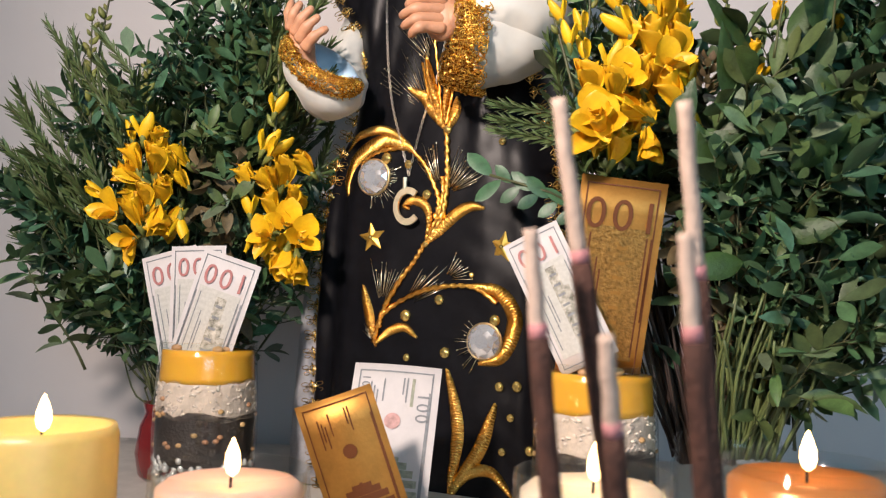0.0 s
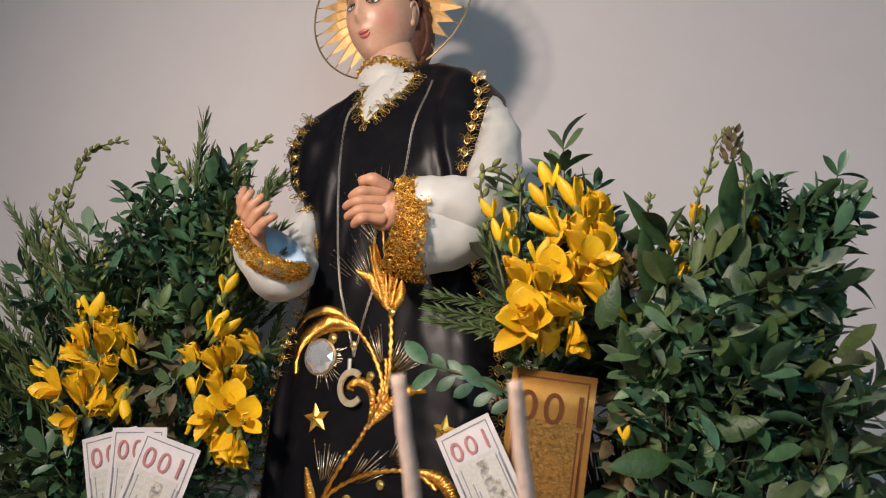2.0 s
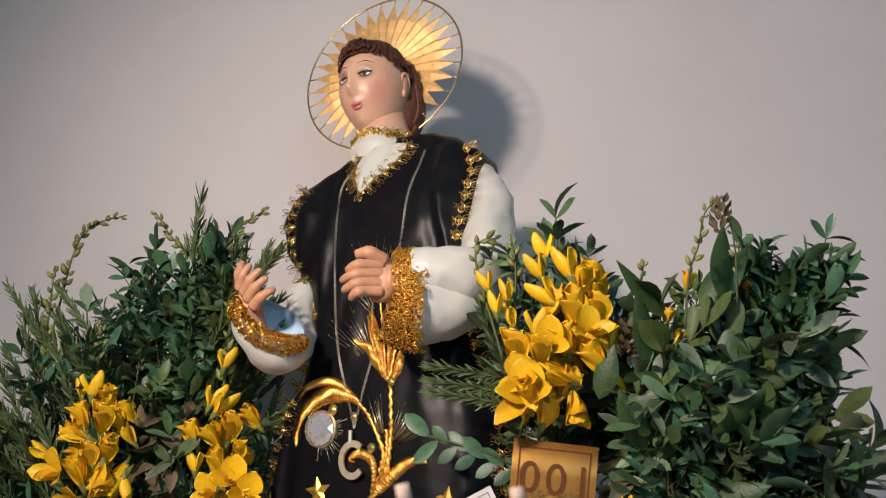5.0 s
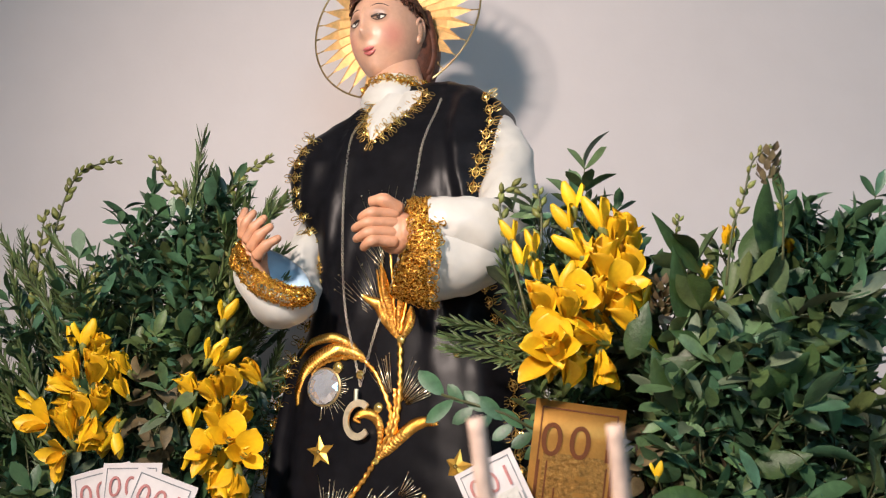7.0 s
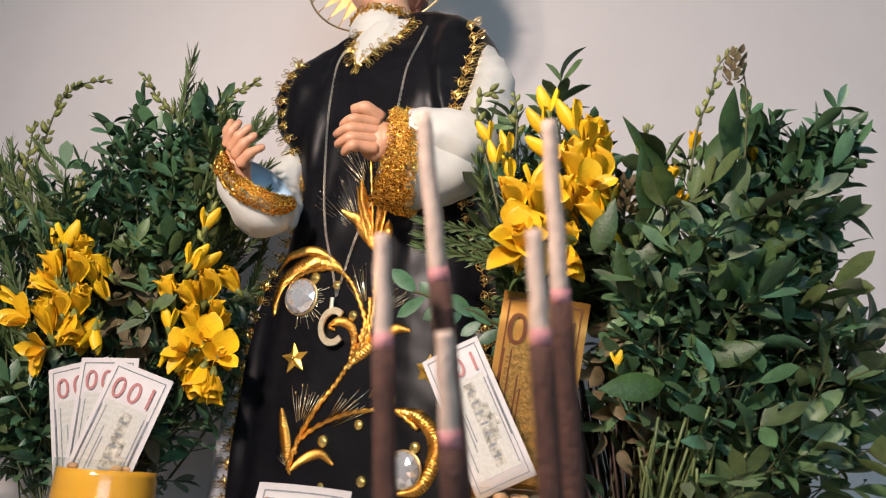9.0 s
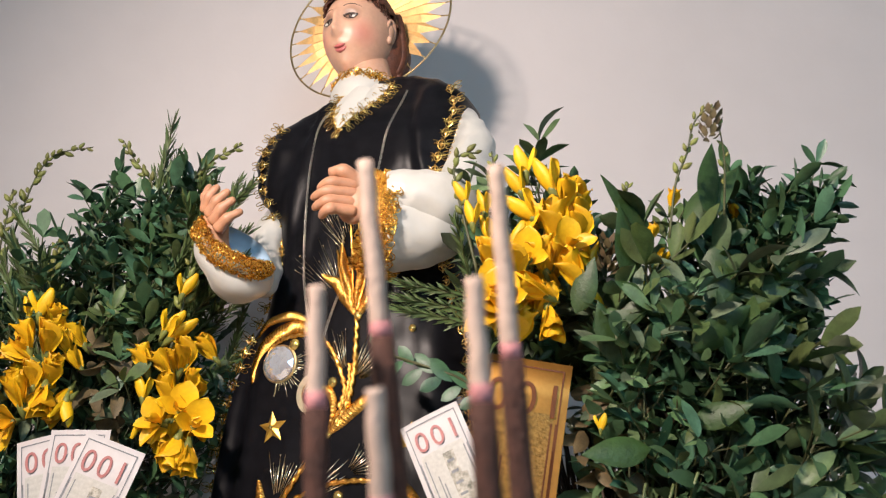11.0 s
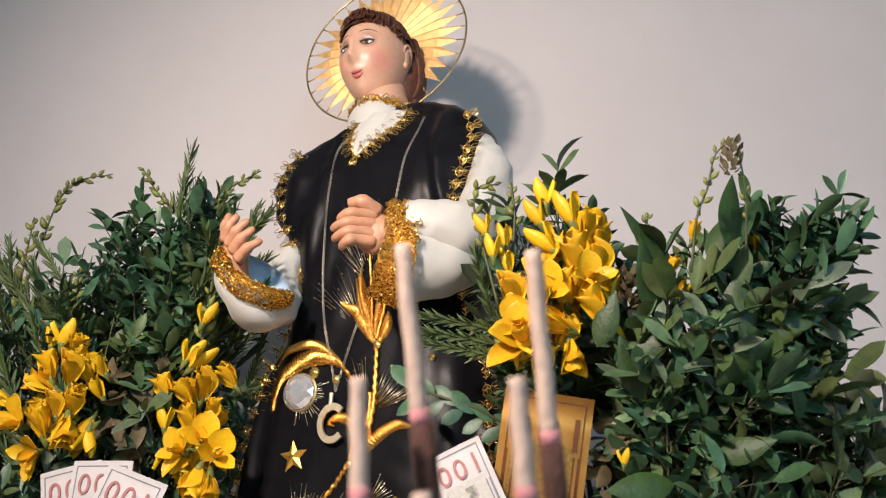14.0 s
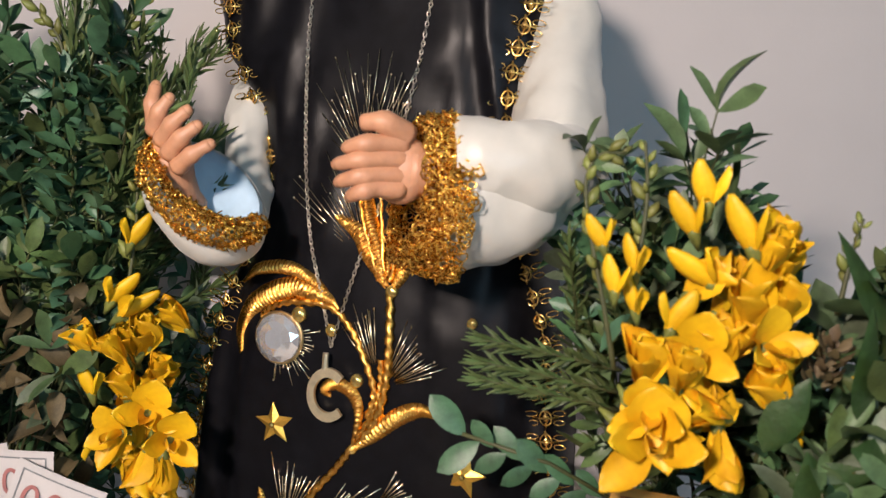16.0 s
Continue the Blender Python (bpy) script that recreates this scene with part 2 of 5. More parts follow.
def tube(points, radius, sides=6, caps=True, closed=False, twist=0.0, ridge=0.0):
    """Sweep of a circle; radius is a number or a function of 0..1."""
    n = len(points)
    verts, faces = [], []
    ref = Vector((0.31, 0.2, 0.93))
    for i, p in enumerate(points):
        a, b = points[(i - 1) % n if closed else max(i - 1, 0)], points[(i + 1) % n if closed else min(i + 1, n - 1)]
        t = (b - a).normalized() if (b - a).length > 1e-9 else Vector((0, 0, 1))
        u = (ref - t * ref.dot(t)).normalized()
        w = t.cross(u)
        ref = u
        r = radius(i / max(1, n - 1)) if callable(radius) else radius
        for k in range(sides):
            g = 2 * math.pi * k / sides
            rr = r * (1 + ridge * math.cos(2 * g + twist * i))
            verts.append(p + rr * (math.cos(g) * u + math.sin(g) * w))
    for i in range(n if closed else n - 1):
        for k in range(sides):
            j, l = (i + 1) % n, (k + 1) % sides
            faces.append((i * sides + k, i * sides + l, j * sides + l, j * sides + k))
    if caps and not closed:
        faces.append(tuple(range(sides))[::-1])
        faces.append(tuple((n - 1) * sides + k for k in range(sides)))
    return verts, faces


def lathe(profile, sides=32, wobble=0.0):
    """Turned shape from (radius, height) pairs."""
    verts, faces = [], []
    for i, (r, z) in enumerate(profile):
        for k in range(sides):
            g = 2 * math.pi * k / sides
            rr = r * (1 + wobble * noise.noise((math.cos(g) * 2, math.sin(g) * 2, z * 30)))
            verts.append((rr * math.cos(g), rr * math.sin(g), z))
    for i in range(len(profile) - 1):
        for k in range(sides):
            l = (k + 1) % sides
            faces.append((i * sides + k, i * sides + l, (i + 1) * sides + l, (i + 1) * sides + k))
    if profile[0][0] > 1e-6:
        faces.append(tuple(range(sides))[::-1])
    if profile[-1][0] > 1e-6:
        faces.append(tuple((len(profile) - 1) * sides + k for k in range(sides)))
    return verts, faces


def ball(c, r, rings=6, sides=10):
    c = Vector(c)
    rr = r if hasattr(r, "__len__") else (r, r, r)
    verts, faces = [], []
    for i in range(rings + 1):
        a = math.pi * i / rings
        for k in range(sides):
            g = 2 * math.pi * k / sides
            verts.append(c + Vector((rr[0] * math.sin(a) * math.cos(g), rr[1] * math.sin(a) * math.sin(g), rr[2] * math.cos(a))))
    for i in range(rings):
        for k in range(sides):
            l = (k + 1) % sides
            faces.append((i * sides + k, (i + 1) * sides + k, (i + 1) * sides + l, i * sides + l))
    return verts, faces


def box(x0, y0, z0, x1, y1, z1):
    v = [(x, y, z) for x in (x0, x1) for y in (y0, y1) for z in (z0, z1)]
    return v, [(0, 1, 3, 2), (4, 6, 7, 5), (0, 4, 5, 1), (2, 3, 7, 6), (0, 2, 6, 4), (1, 5, 7, 3)]


def solid(name, b, material, label="", category="", kind="structure", smooth=False):
    v, f = box(*b)
    return tagged(mesh_ob(name, v, f, material, smooth=smooth), label, category, kind=kind)


# ---- the room ----
TABLE = 0.755
solid("floor", (-2.2, -2.1, -0.1, 2.2, 2.1, 0), FLOOR, "brown tiled floor of the room", "floor")
solid("ceiling", (-2.2, -2.1, 2.6, 2.2, 2.1, 2.7), CEIL, "plain white painted ceiling", "ceiling")
solid("wall_north", (-0.735, 1.27, 0, 2.2, 1.42, 2.6), WALL, "plain pale pinkish grey painted wall behind the altar", "wall")
solid("wall_recess", (-2.2, 1.85, 0, -0.735, 2.0, 2.6), WALL, "plain grey wall of the recess beside the altar", "wall")
solid("wall_west", (-2.35, -2.1, 0, -2.2, 2.1, 2.6), WALL, "plain painted side wall of the room", "wall")
solid("wall_east", (2.2, -2.1, 0, 2.35, 2.1, 2.6), WALL, "plain painted side wall of the room", "wall")
# wall out of view; its window opening is assumed, to go with the cool fill
g = Geo()
g.add(*box(-2.2, -2.25, 0, 0.25, -2.1, 2.6))
g.add(*box(1.55, -2.25, 0, 2.2, -2.1, 2.6))
g.add(*box(0.25, -2.25, 0, 1.55, -2.1, 1.0))
g.add(*box(0.25, -2.25, 2.1, 1.55, -2.1, 2.6))
tagged(g.make("wall_south", WALL, smooth=False), "plain painted wall out of view with an assumed window opening", "wall", kind="structure")

# altar table with a pale cloth
table = empty("altar_table", "altar table covered with a pale woven cloth", "table")
v, f = box(-0.75, 0.30, TABLE - 0.03, 0.75, 1.24, TABLE - 0.003)
mesh_ob("tabletop", v, f, WOOD, table, smooth=False)
for x in (-0.68, 0.64):
    for y in (0.34, 1.16):
        v, f = box(x, y, 0, x + 0.05, y + 0.05, TABLE - 0.03)
        mesh_ob("leg", v, f, WOOD, table, smooth=False)
g = Geo()
nx, ny = 60, 40
for j in range(ny + 1):
    for i in range(nx + 1):
        x, y = -0.78 + 1.56 * i / nx, 0.25 + 1.0 * j / ny
        z = TABLE
        if i in (0, nx) or j == 0:
            z -= 0.18 + 0.01 * math.sin(i * 1.3 + j)
            x *= 1.012
        g.v.append(Vector((x, y, z)))
for j in range(ny):
    for i in range(nx):
        a = j * (nx + 1) + i
        g.f.append((a, a + 1, a + nx + 2, a + nx + 1))
        g.s.append(0)
tagged(g.make("tablecloth", CLOTH), "pale beige woven cloth spread over the altar table", "tablecloth")

# ---- the robed statue ----
ST = Matrix.Translation((0.035, 0.989, TABLE)) @ Euler((0, 0, radians(-22))).to_matrix().to_4x4()
STI = ST.inverted()
PROFILE = [(0.755, 0.140, 0.088), (0.85, 0.148, 0.086), (0.95, 0.152, 0.083), (1.04, 0.144, 0.082), (1.10, 0.132, 0.080),
           (1.16, 0.112, 0.076), (1.22, 0.106, 0.071), (1.26, 0.120, 0.068), (1.31, 0.156, 0.070), (1.345, 0.160, 0.067), (1.375, 0.142, 0.060),
           (1.40, 0.112, 0.051), (1.422, 0.080, 0.042), (1.438, 0.046, 0.036)]


def girth(z):
    p = PROFILE
    z = min(max(z, p[0][0]), p[-1][0])
    for (z0, a0, b0), (z1, a1, b1) in zip(p, p[1:]):
        if z <= z1:
            t = (z - z0) / (z1 - z0)
            t = t * t * (3 - 2 * t) * 0.5 + t * 0.5
            return a0 + (a1 - a0) * t, b0 + (b1 - b0) * t
    return p[-1][1:]


def reach(z, side):
    """Half width of the tunic; the side with the bent arm is cut narrower above the waist."""
    a = girth(z)[0]
    if side < 0:
        return a + 0.013 * max(0.0, min(1.0, (1.25 - z) / 0.1)) + 0.013 * math.exp(-((z - 1.37) / 0.03) ** 2)
    return a if z < 1.2 else min(a, 0.106 - 0.04 * (z - 1.2))


def fold(u, z):
    """Depth of the satin's soft folds: fine at the chest and waist, long at the hem's sides."""
    up = max(0.0, min(1.0, (z - 1.10) / 0.1))
    soft = noise.noise((u * 9 + z * 3, z * 5, 4))
    d = 0.0030 * up * noise.noise((u * 24 + z * 6, z * 6, 1.7)) + 0.0026 * up * (1 - abs(math.sin(u * 95 + 2.4 * soft + z * 4))) ** 1.6
    d += 0.0013 * up * math.sin(u * 260 + 7 * soft)
    side = max(0.0, min(1.0, (abs(u) - 0.085) / 0.05)) * (1 - up)
    d += 0.006 * side * math.sin(z * 6 + abs(u) * 150)
    return d + 0.0026 * noise.noise((u * 26, z * 14, 8)) + 0.0012 * noise.noise((u * 60 + z * 20, z * 45, 3))


def blunt(z):
    """How square the cross-section is: flatter across the chest."""
    return 3.4 + 1.6 * max(0.0, min(1.0, (z - 1.2) / 0.1))


def front(u, z, lift=0.0):
    """A point on the front of the tunic, in the statue's own axes."""
    a, b = reach(z, u), girth(z)[1]
    e = blunt(z)
    k = max(0.0, 1 - abs(u / a) ** e) ** (1 / e) if abs(u) < a else 0.0
    return Vector((u, -b * k - fold(u, z) * (k > 0.2) - lift, z - TABLE))


def loft(rings):
    verts, faces = [], []
    n = len(rings[0])
    for r in rings:
        verts += r
    for i in range(len(rings) - 1):
        for k in range(n):
            l = (k + 1) % n
            faces.append((i * n + k, i * n + l, (i + 1) * n + l, (i + 1) * n + k))
    faces.append(tuple(range(n))[::-1])
    faces.append(tuple((len(rings) - 1) * n + k for k in range(n)))
    return verts, faces


tunic = empty("tunic", "black satin tunic with gold embroidery worn by the altar statue", "robe")
tunic.matrix_world = ST
rings = []
for i in range(111):
    z = 0.757 + (1.438 - 0.757) * i / 110
    a, b = girth(z)
    ring = []
    for k in range(144):
        g = 2 * math.pi * k / 144
        c, s = math.cos(g), math.sin(g)
        u = reach(z, c) * math.copysign(abs(c) ** (2 / blunt(z)), c)
        w = b * math.copysign(abs(s) ** (2 / blunt(z)), s)
        d = fold(u, z)
        ring.append(Vector((u, w - d if s < 0 else w + d, z - TABLE)))
    rings.append(ring)
v, f = loft(rings)
mesh_ob("satin_body", v, f, SATIN, tunic)


def rope(points, r, name="cord", parent=tunic, lift=0.001, material=GOLD):
    pts = spline([front(u, z, lift) for u, z in points], max(24, len(points) * 14))
    v, f = tube(pts, r, 8, twist=1.1, ridge=0.28)
    return mesh_ob(name, v, f, material, parent)


def padded(points, width, name="scroll_leaf", parent=tunic, height=0.0035, taper=1.0):
    """A padded, thread-wrapped leaf along a line on the tunic."""
    n = max(60, int(sum((Vector((*b, 0)) - Vector((*a, 0))).length for a, b in zip(points, points[1:])) / 0.0007))
    line = spline([Vector((u, 0, z)) for u, z in points], n)
    g = Geo()
    m = 7
    for i, p in enumerate(line):
        t = (line[min(i + 1, n)] - line[max(i - 1, 0)]).normalized()
        side = Vector((-t.z, 0, t.x))
        s = i / n
        w = width * 0.5 * max(0.04, math.sin(math.pi * min(1, s * 0.94 + 0.05)) ** (0.6 * taper))
        for k in range(m):
            q = k / (m - 1) * 2 - 1
            skew = p + side * w * q + t * 0.0022 * abs(q)
            h = height * (1 - q * q) ** 0.6 * min(1, w / width * 3) * (1 + 0.30 * math.sin(i * 1.6 + abs(q) * 2) + 0.18 * noise.noise((i * 0.9, q * 4, p.x * 40)))
            g.v.append(front(skew.x, skew.z + TABLE * 0, h + 0.0004))
    for i in range(n):
        for k in range(m - 1):
            a = i * m + k
            g.f.append((a, a + 1, a + m + 1, a + m))
            g.s.append(0)
    return g.make(name, GOLD, parent)


# embroidery
padded([(-0.1154, 1.1274), (-0.0963, 1.1405), (-0.0697, 1.1451), (-0.0488, 1.1399), (-0.0306, 1.1279)], 0.011)
padded([(-0.1056, 1.0742), (-0.1099, 1.0914), (-0.1018, 1.1089), (-0.0830, 1.1235), (-0.0598, 1.1319), (-0.0363, 1.1272), (-0.0244, 1.1210)], 0.017)
rope([(-0.0863, 1.1057), (-0.0779, 1.1149), (-0.0591, 1.1215), (-0.0301, 1.1215), (-0.0121, 1.1085), (0.0006, 1.0897), (0.0110, 1.0654), (0.0070, 1.0464)], 0.0027)
rope([(0.0159, 1.1367), (0.0191, 1.1054), (0.0194, 1.0798), (0.0150, 1.0505), (0.002, 1.026)], 0.0032)
rope([(0.0140, 1.0905), (0.0150, 1.07), (0.0110, 1.0505), (0.0, 1.03)], 0.0024)
padded([(-0.0329, 1.1878), (-0.0119, 1.1751), (0.0004, 1.1588), (0.0113, 1.1425)], 0.015)
padded([(0.0243, 1.1742), (0.0235, 1.1580), (0.0171, 1.1401)], 0.012)
padded([(-0.0221, 1.0570), (-0.0282, 1.0613), (-0.0200, 1.0669), (-0.0067, 1.0617), (-0.0005, 1.0475), (-0.0037, 1.0213)], 0.011)
padded([(-0.0049, 1.0204), (0.0108, 1.0340), (0.0287, 1.0504), (0.0442, 1.0584), (0.0596, 1.0570)], 0.013)
rope([(-0.0034, 1.0223), (-0.0158, 1.0037), (-0.0318, 0.982), (-0.0498, 0.9512), (-0.0608, 0.9183)], 0.0029)
rope([(-0.0540, 0.9341), (-0.0494, 0.9481), (-0.0252, 0.9647), (0.0031, 0.9751), (0.0313, 0.9790), (0.0560, 0.9767), (0.0776, 0.9624)], 0.0027)
padded([(-0.0762, 0.9789), (-0.0699, 0.9568), (-0.0656, 0.9410), (-0.0585, 0.9154)], 0.013)
padded([(-0.0598, 0.9160), (-0.0432, 0.9296), (-0.0253, 0.9351), (-0.0105, 0.9266)], 0.010)
padded([(0.0453, 0.9794), (0.0767, 0.9743), (0.0933, 0.9541), (0.0932, 0.9336), (0.0819, 0.9099), (0.0608, 0.9033)], 0.016)
padded([(0.0265, 0.8971), (0.0407, 0.8376), (0.0333, 0.7762)], 0.014)
padded([(0.0793, 0.8668), (0.0626, 0.8178), (0.0333, 0.7762)], 0.014)
padded([(0.0334, 0.7708), (0.0512, 0.7948), (0.0751, 0.8002), (0.0962, 0.7787)], 0.012)
padded([(-0.02, 0.86), (-0.03, 0.82), (-0.01, 0.78)], 0.012)


def spray(u, z, a0, a1, n, r0, r1):
    """A fan of fine metallic threads with a bead at the end of some."""
    g = Geo()
    for i in range(n):
        a = radians(a0 + (a1 - a0) * (i + random.uniform(0.1, 0.9)) / n)
        ra, rb = r0 * random.uniform(0.8, 1.2), r1 * random.uniform(0.6, 1.05)
        pts = [front(u + math.cos(a) * q, z + math.sin(a) * q, 0.0008) for q in (ra, (ra + rb) / 2, rb)]
        g.add(*tube(pts, 0.00045, 4))
        if i % 3 == 0:
            g.add(*ball(pts[-1], 0.0011, 4, 6))
    return g.make("thread_spray", THREAD, tunic)


padded([(-0.014, 1.222), (-0.006, 1.190), (0.008, 1.150)], 0.010)
padded([(0.010, 1.225), (0.012, 1.19), (0.012, 1.15)], 0.010)
rope([(-0.020, 1.215), (-0.010, 1.185), (0.006, 1.145)], 0.0016)
rope([(0.020, 1.220), (0.020, 1.185), (0.014, 1.145)], 0.0016)
rope([(-0.006, 1.245), (0.0, 1.20), (0.010, 1.145)], 0.0016)
spray(0.004, 1.20, 70, 140, 18, 0.03, 0.085)
spray(-0.014, 1.222, 55, 128, 20, 0.030, 0.085)
spray(-0.0694, 1.0934, -100, 25, 20, 0.014, 0.036)
spray(0.016, 1.07, 20, 75, 14, 0.012, 0.05)
spray(0.012, 1.075, 96, 135, 12, 0.014, 0.055)
spray(-0.002, 1.155, 95, 150, 16, 0.03, 0.085)
spray(-0.052, 0.955, 50, 110, 14, 0.012, 0.052)
spray(-0.03, 0.955, 20, 60, 12, 0.02, 0.07)
spray(0.02, 0.985, 0, 70, 10, 0.008, 0.03)
spray(-0.058, 0.918, 90, 150, 9, 0.006, 0.024)
spray(0.066, 0.925, 130, 250, 12, 0.014, 0.034)


def crystal(u, z, r):
    g = Geo()
    c = front(u, z, 0.002)
    n = 12
    rows = [(1.0, 0.0), (0.98, 0.0022), (0.72, 0.0058), (0.4, 0.0074)]
    v = [c + Vector((r * q * math.cos(2 * math.pi * (k + i * 0.5) / n), -h, r * q * math.sin(2 * math.pi * (k + i * 0.5) / n)))
         for i, (q, h) in enumerate(rows) for k in range(n)]
    f = []
    for i in range(3):
        for k in range(n):
            l = (k + 1) % n
            f += [(i * n + k, i * n + l, (i + 1) * n + k), (i * n + l, (i + 1) * n + l, (i + 1) * n + k)]
    f.append(tuple(3 * n + k for k in range(n)))
    g.add(v, f)
    ob = g.make("crystal", CRYSTAL, tunic, "clear faceted crystal", smooth=False)
    v, f = tube([c + Vector((r * 1.03 * math.cos(2 * math.pi * k / 24), 0.0008, r * 1.03 * math.sin(2 * math.pi * k / 24))) for k in range(24)], 0.0012, 6, closed=True)
    mesh_ob("setting", v, f, BRASS, ob)
    return ob


crystal(-0.0694, 1.0934, 0.0185)
crystal(0.0656, 0.9249, 0.0175)


def star(u, z, r, turn):
    c = front(u, z, 0.0015)
    v = [c + Vector((0, -0.0035, 0))]
    for k in range(10):
        q, a = (r if k % 2 == 0 else r * 0.45), radians(90 + 36 * k + turn)
        v.append(c + Vector((q * math.cos(a), 0, q * math.sin(a))))
    v.append(c + Vector((0, 0.002, 0)))
    f = [(0, 1 + (k + 1) % 10, 1 + k) for k in range(10)] + [(11, 1 + k, 1 + (k + 1) % 10) for k in range(10)]
    ob = mesh_ob("star", v, f, STARGOLD, tunic, "embossed gold star", smooth=False)
    v, f = ball(c + Vector((0, -0.0035, 0)), 0.0022, 5, 8)
    mesh_ob("bead", v, f, BEAD, ob)


star(-0.0677, 1.0286, 0.0165, 8)
star(0.0807, 1.0181, 0.0165, -10)
bead_v, bead_f = ball((0, 0, 0), 0.0042, 6, 10)
bead_me = None
for u, z, s in ((-0.0540, 1.1129, 1.5), (-0.0274, 1.1049, 1.2), (-0.0035, 1.0721, 1.3), (0.0761, 1.1239, 1), (-0.0231, 0.9476, 1.5),
                (0.0150, 0.9646, 1.3), (0.0240, 0.9121, 1.4), (0.0756, 0.9460, 1.4), (0.0994, 0.8832, 1.3), (0.0818, 0.8820, 1.2),
                (0.0943, 0.8532, 1), (0.0864, 0.8202, 1), (0.1124, 0.8229, 1.2), (0.0165, 1.139, 1.2), (-0.003, 1.0215, 0.9),
                (0.05, 0.99, 0.7), (-0.02, 0.905, 1.0), (0.0, 0.89, 0.9)):
    if bead_me is None:
        ob = mesh_ob("bead", bead_v, bead_f, BEAD, tunic)
        bead_me = ob.data
    else:
        ob = new("bead", bead_me)
        ob.parent = tunic
    ob.location, ob.scale = front(u, z, 0.001), (s, s * 0.7, s)


def braid_mesh():
    """One motif of the looped gold braid: a ring, a bow on each side and a bar."""
    g = Geo()
    circle = lambda cx, cz, rx, rz, n=14: [Vector((cx + rx * math.cos(2 * math.pi * k / n), -0.0016, cz + rz * math.sin(2 * math.pi * k / n))) for k in range(n)]
    g.add(*tube(circle(0, 0, 0.0044, 0.0056), 0.0008, 5, closed=True))
    for s in (-1, 1):
        g.add(*tube(circle(s * 0.0105, 0.0035, 0.0050, 0.0021, 10), 0.00048, 5, closed=True))
        g.add(*tube(circle(s * 0.0098, -0.0035, 0.0042, 0.0019, 10), 0.00048, 5, closed=True))
    g.add(*tube([Vector((-0.0095, -0.0022, 0.0005)), Vector((0, -0.003, 0)), Vector((0.0095, -0.0022, 0.0005))], 0.0009, 5))
    g.add(*ball((0, -0.0016, 0), (0.0028, 0.0015, 0.0032), 5, 8))
    g.add(*tube([Vector((-0.001, -0.0014, -0.008)), Vector((0.0012, -0.0014, 0)), Vector((-0.001, -0.0014, 0.008))], 0.001, 5))
    return g


braid_me = braid_mesh().make("braid_motif", BRAID, tunic).data
first = bpy.data.objects["braid_motif"]


def braid(points, step=0.0155, scale=0.95, lift=0.001):
    pts = spline(points, 200)
    acc, last = step, pts[0]
    for i, p in enumerate(pts):
        acc += (p - last).length
        last = p
        if acc >= step:
            acc = 0
            t = (pts[min(i + 1, 200)] - pts[max(i - 1, 0)]).normalized()
            ob = new("braid_motif", braid_me)
            ob.parent = tunic
            a = math.atan2(-t.x, t.z) if t.z > 0 else math.atan2(t.x, -t.z)
            j = random.uniform(-6, 6)
            ob.matrix_basis = Matrix.Translation(p) @ Euler((radians(random.uniform(-8, 8)), -a + radians(j), 0)).to_matrix().to_4x4() @ Matrix.Scale(scale, 4)


first.parent = tunic
first.matrix_basis = Matrix.Translation(front(-0.128, 0.762, 0.002))
braid([front(u, z, 0.002) for u, z in ((-0.122, 1.380), (-0.136, 1.352), (-0.137, 1.325), (-0.124, 1.285), (-0.107, 1.243), (-0.097, 1.2185), (-0.112, 1.1607), (-0.131, 1.1048), (-0.143, 1.0372), (-0.150, 0.9894), (-0.151, 0.9428), (-0.147, 0.8868), (-0.142, 0.83), (-0.136, 0.77))])
braid([front(u, z, 0.002) for u, z in ((0.088, 1.405), (0.094, 1.38), (0.0924, 1.3459), (0.0869, 1.3100), (0.0836, 1.2740), (0.090, 1.22), (0.104, 1.16), (0.122, 1.1134), (0.132, 1.05), (0.142, 0.98), (0.143, 0.9), (0.138, 0.82), (0.13, 0.77))])
braid([front(u, z, 0.003) for u, z in ((-0.048, 1.416), (-0.050, 1.397), (-0.046, 1.378), (-0.036, 1.364), (-0.020, 1.374), (-0.005, 1.389), (0.007, 1.404), (0.016, 1.42))], 0.0115, 0.85)

# the statue itself
g = Geo()
W = lambda x, y, z: STI @ Vector((x, y, z))


def ringed(path, radii, sides=20, squash=1.0):
    pts = [Vector(p) for p in path]
    n = len(pts)
    verts, faces = tube(pts, lambda s: radii[min(n - 1, int(round(s * (n - 1))))], sides)
    return verts, faces


def limb(path, radii, n=24, sides=20, crease=0.0):
    pts = spline(path, n)
    def rad(s):
        q = s * (len(radii) - 1)
        j = min(int(q), len(radii) - 2)
        return radii[j] + (radii[j + 1] - radii[j]) * (q - j) + 0.0004 * math.sin(s * 15)
    vv, ff = tube(pts, rad, sides)
    if crease:
        vv = [p + crease * noise.noise_vector(Vector((p.x * 34, p.y * 34, p.z * 16))) + crease * 0.5 * noise.noise_vector(p * 80) for p in vv]
    return vv, ff


# head: egg shape turned to the statue's right, slightly raised
HEAD = Matrix.Translation(W(-0.021, 1.003, 1.523)) @ Euler((radians(4), radians(-3.5), radians(-5))).to_matrix().to_4x4() @ Matrix.Scale(0.97, 4)
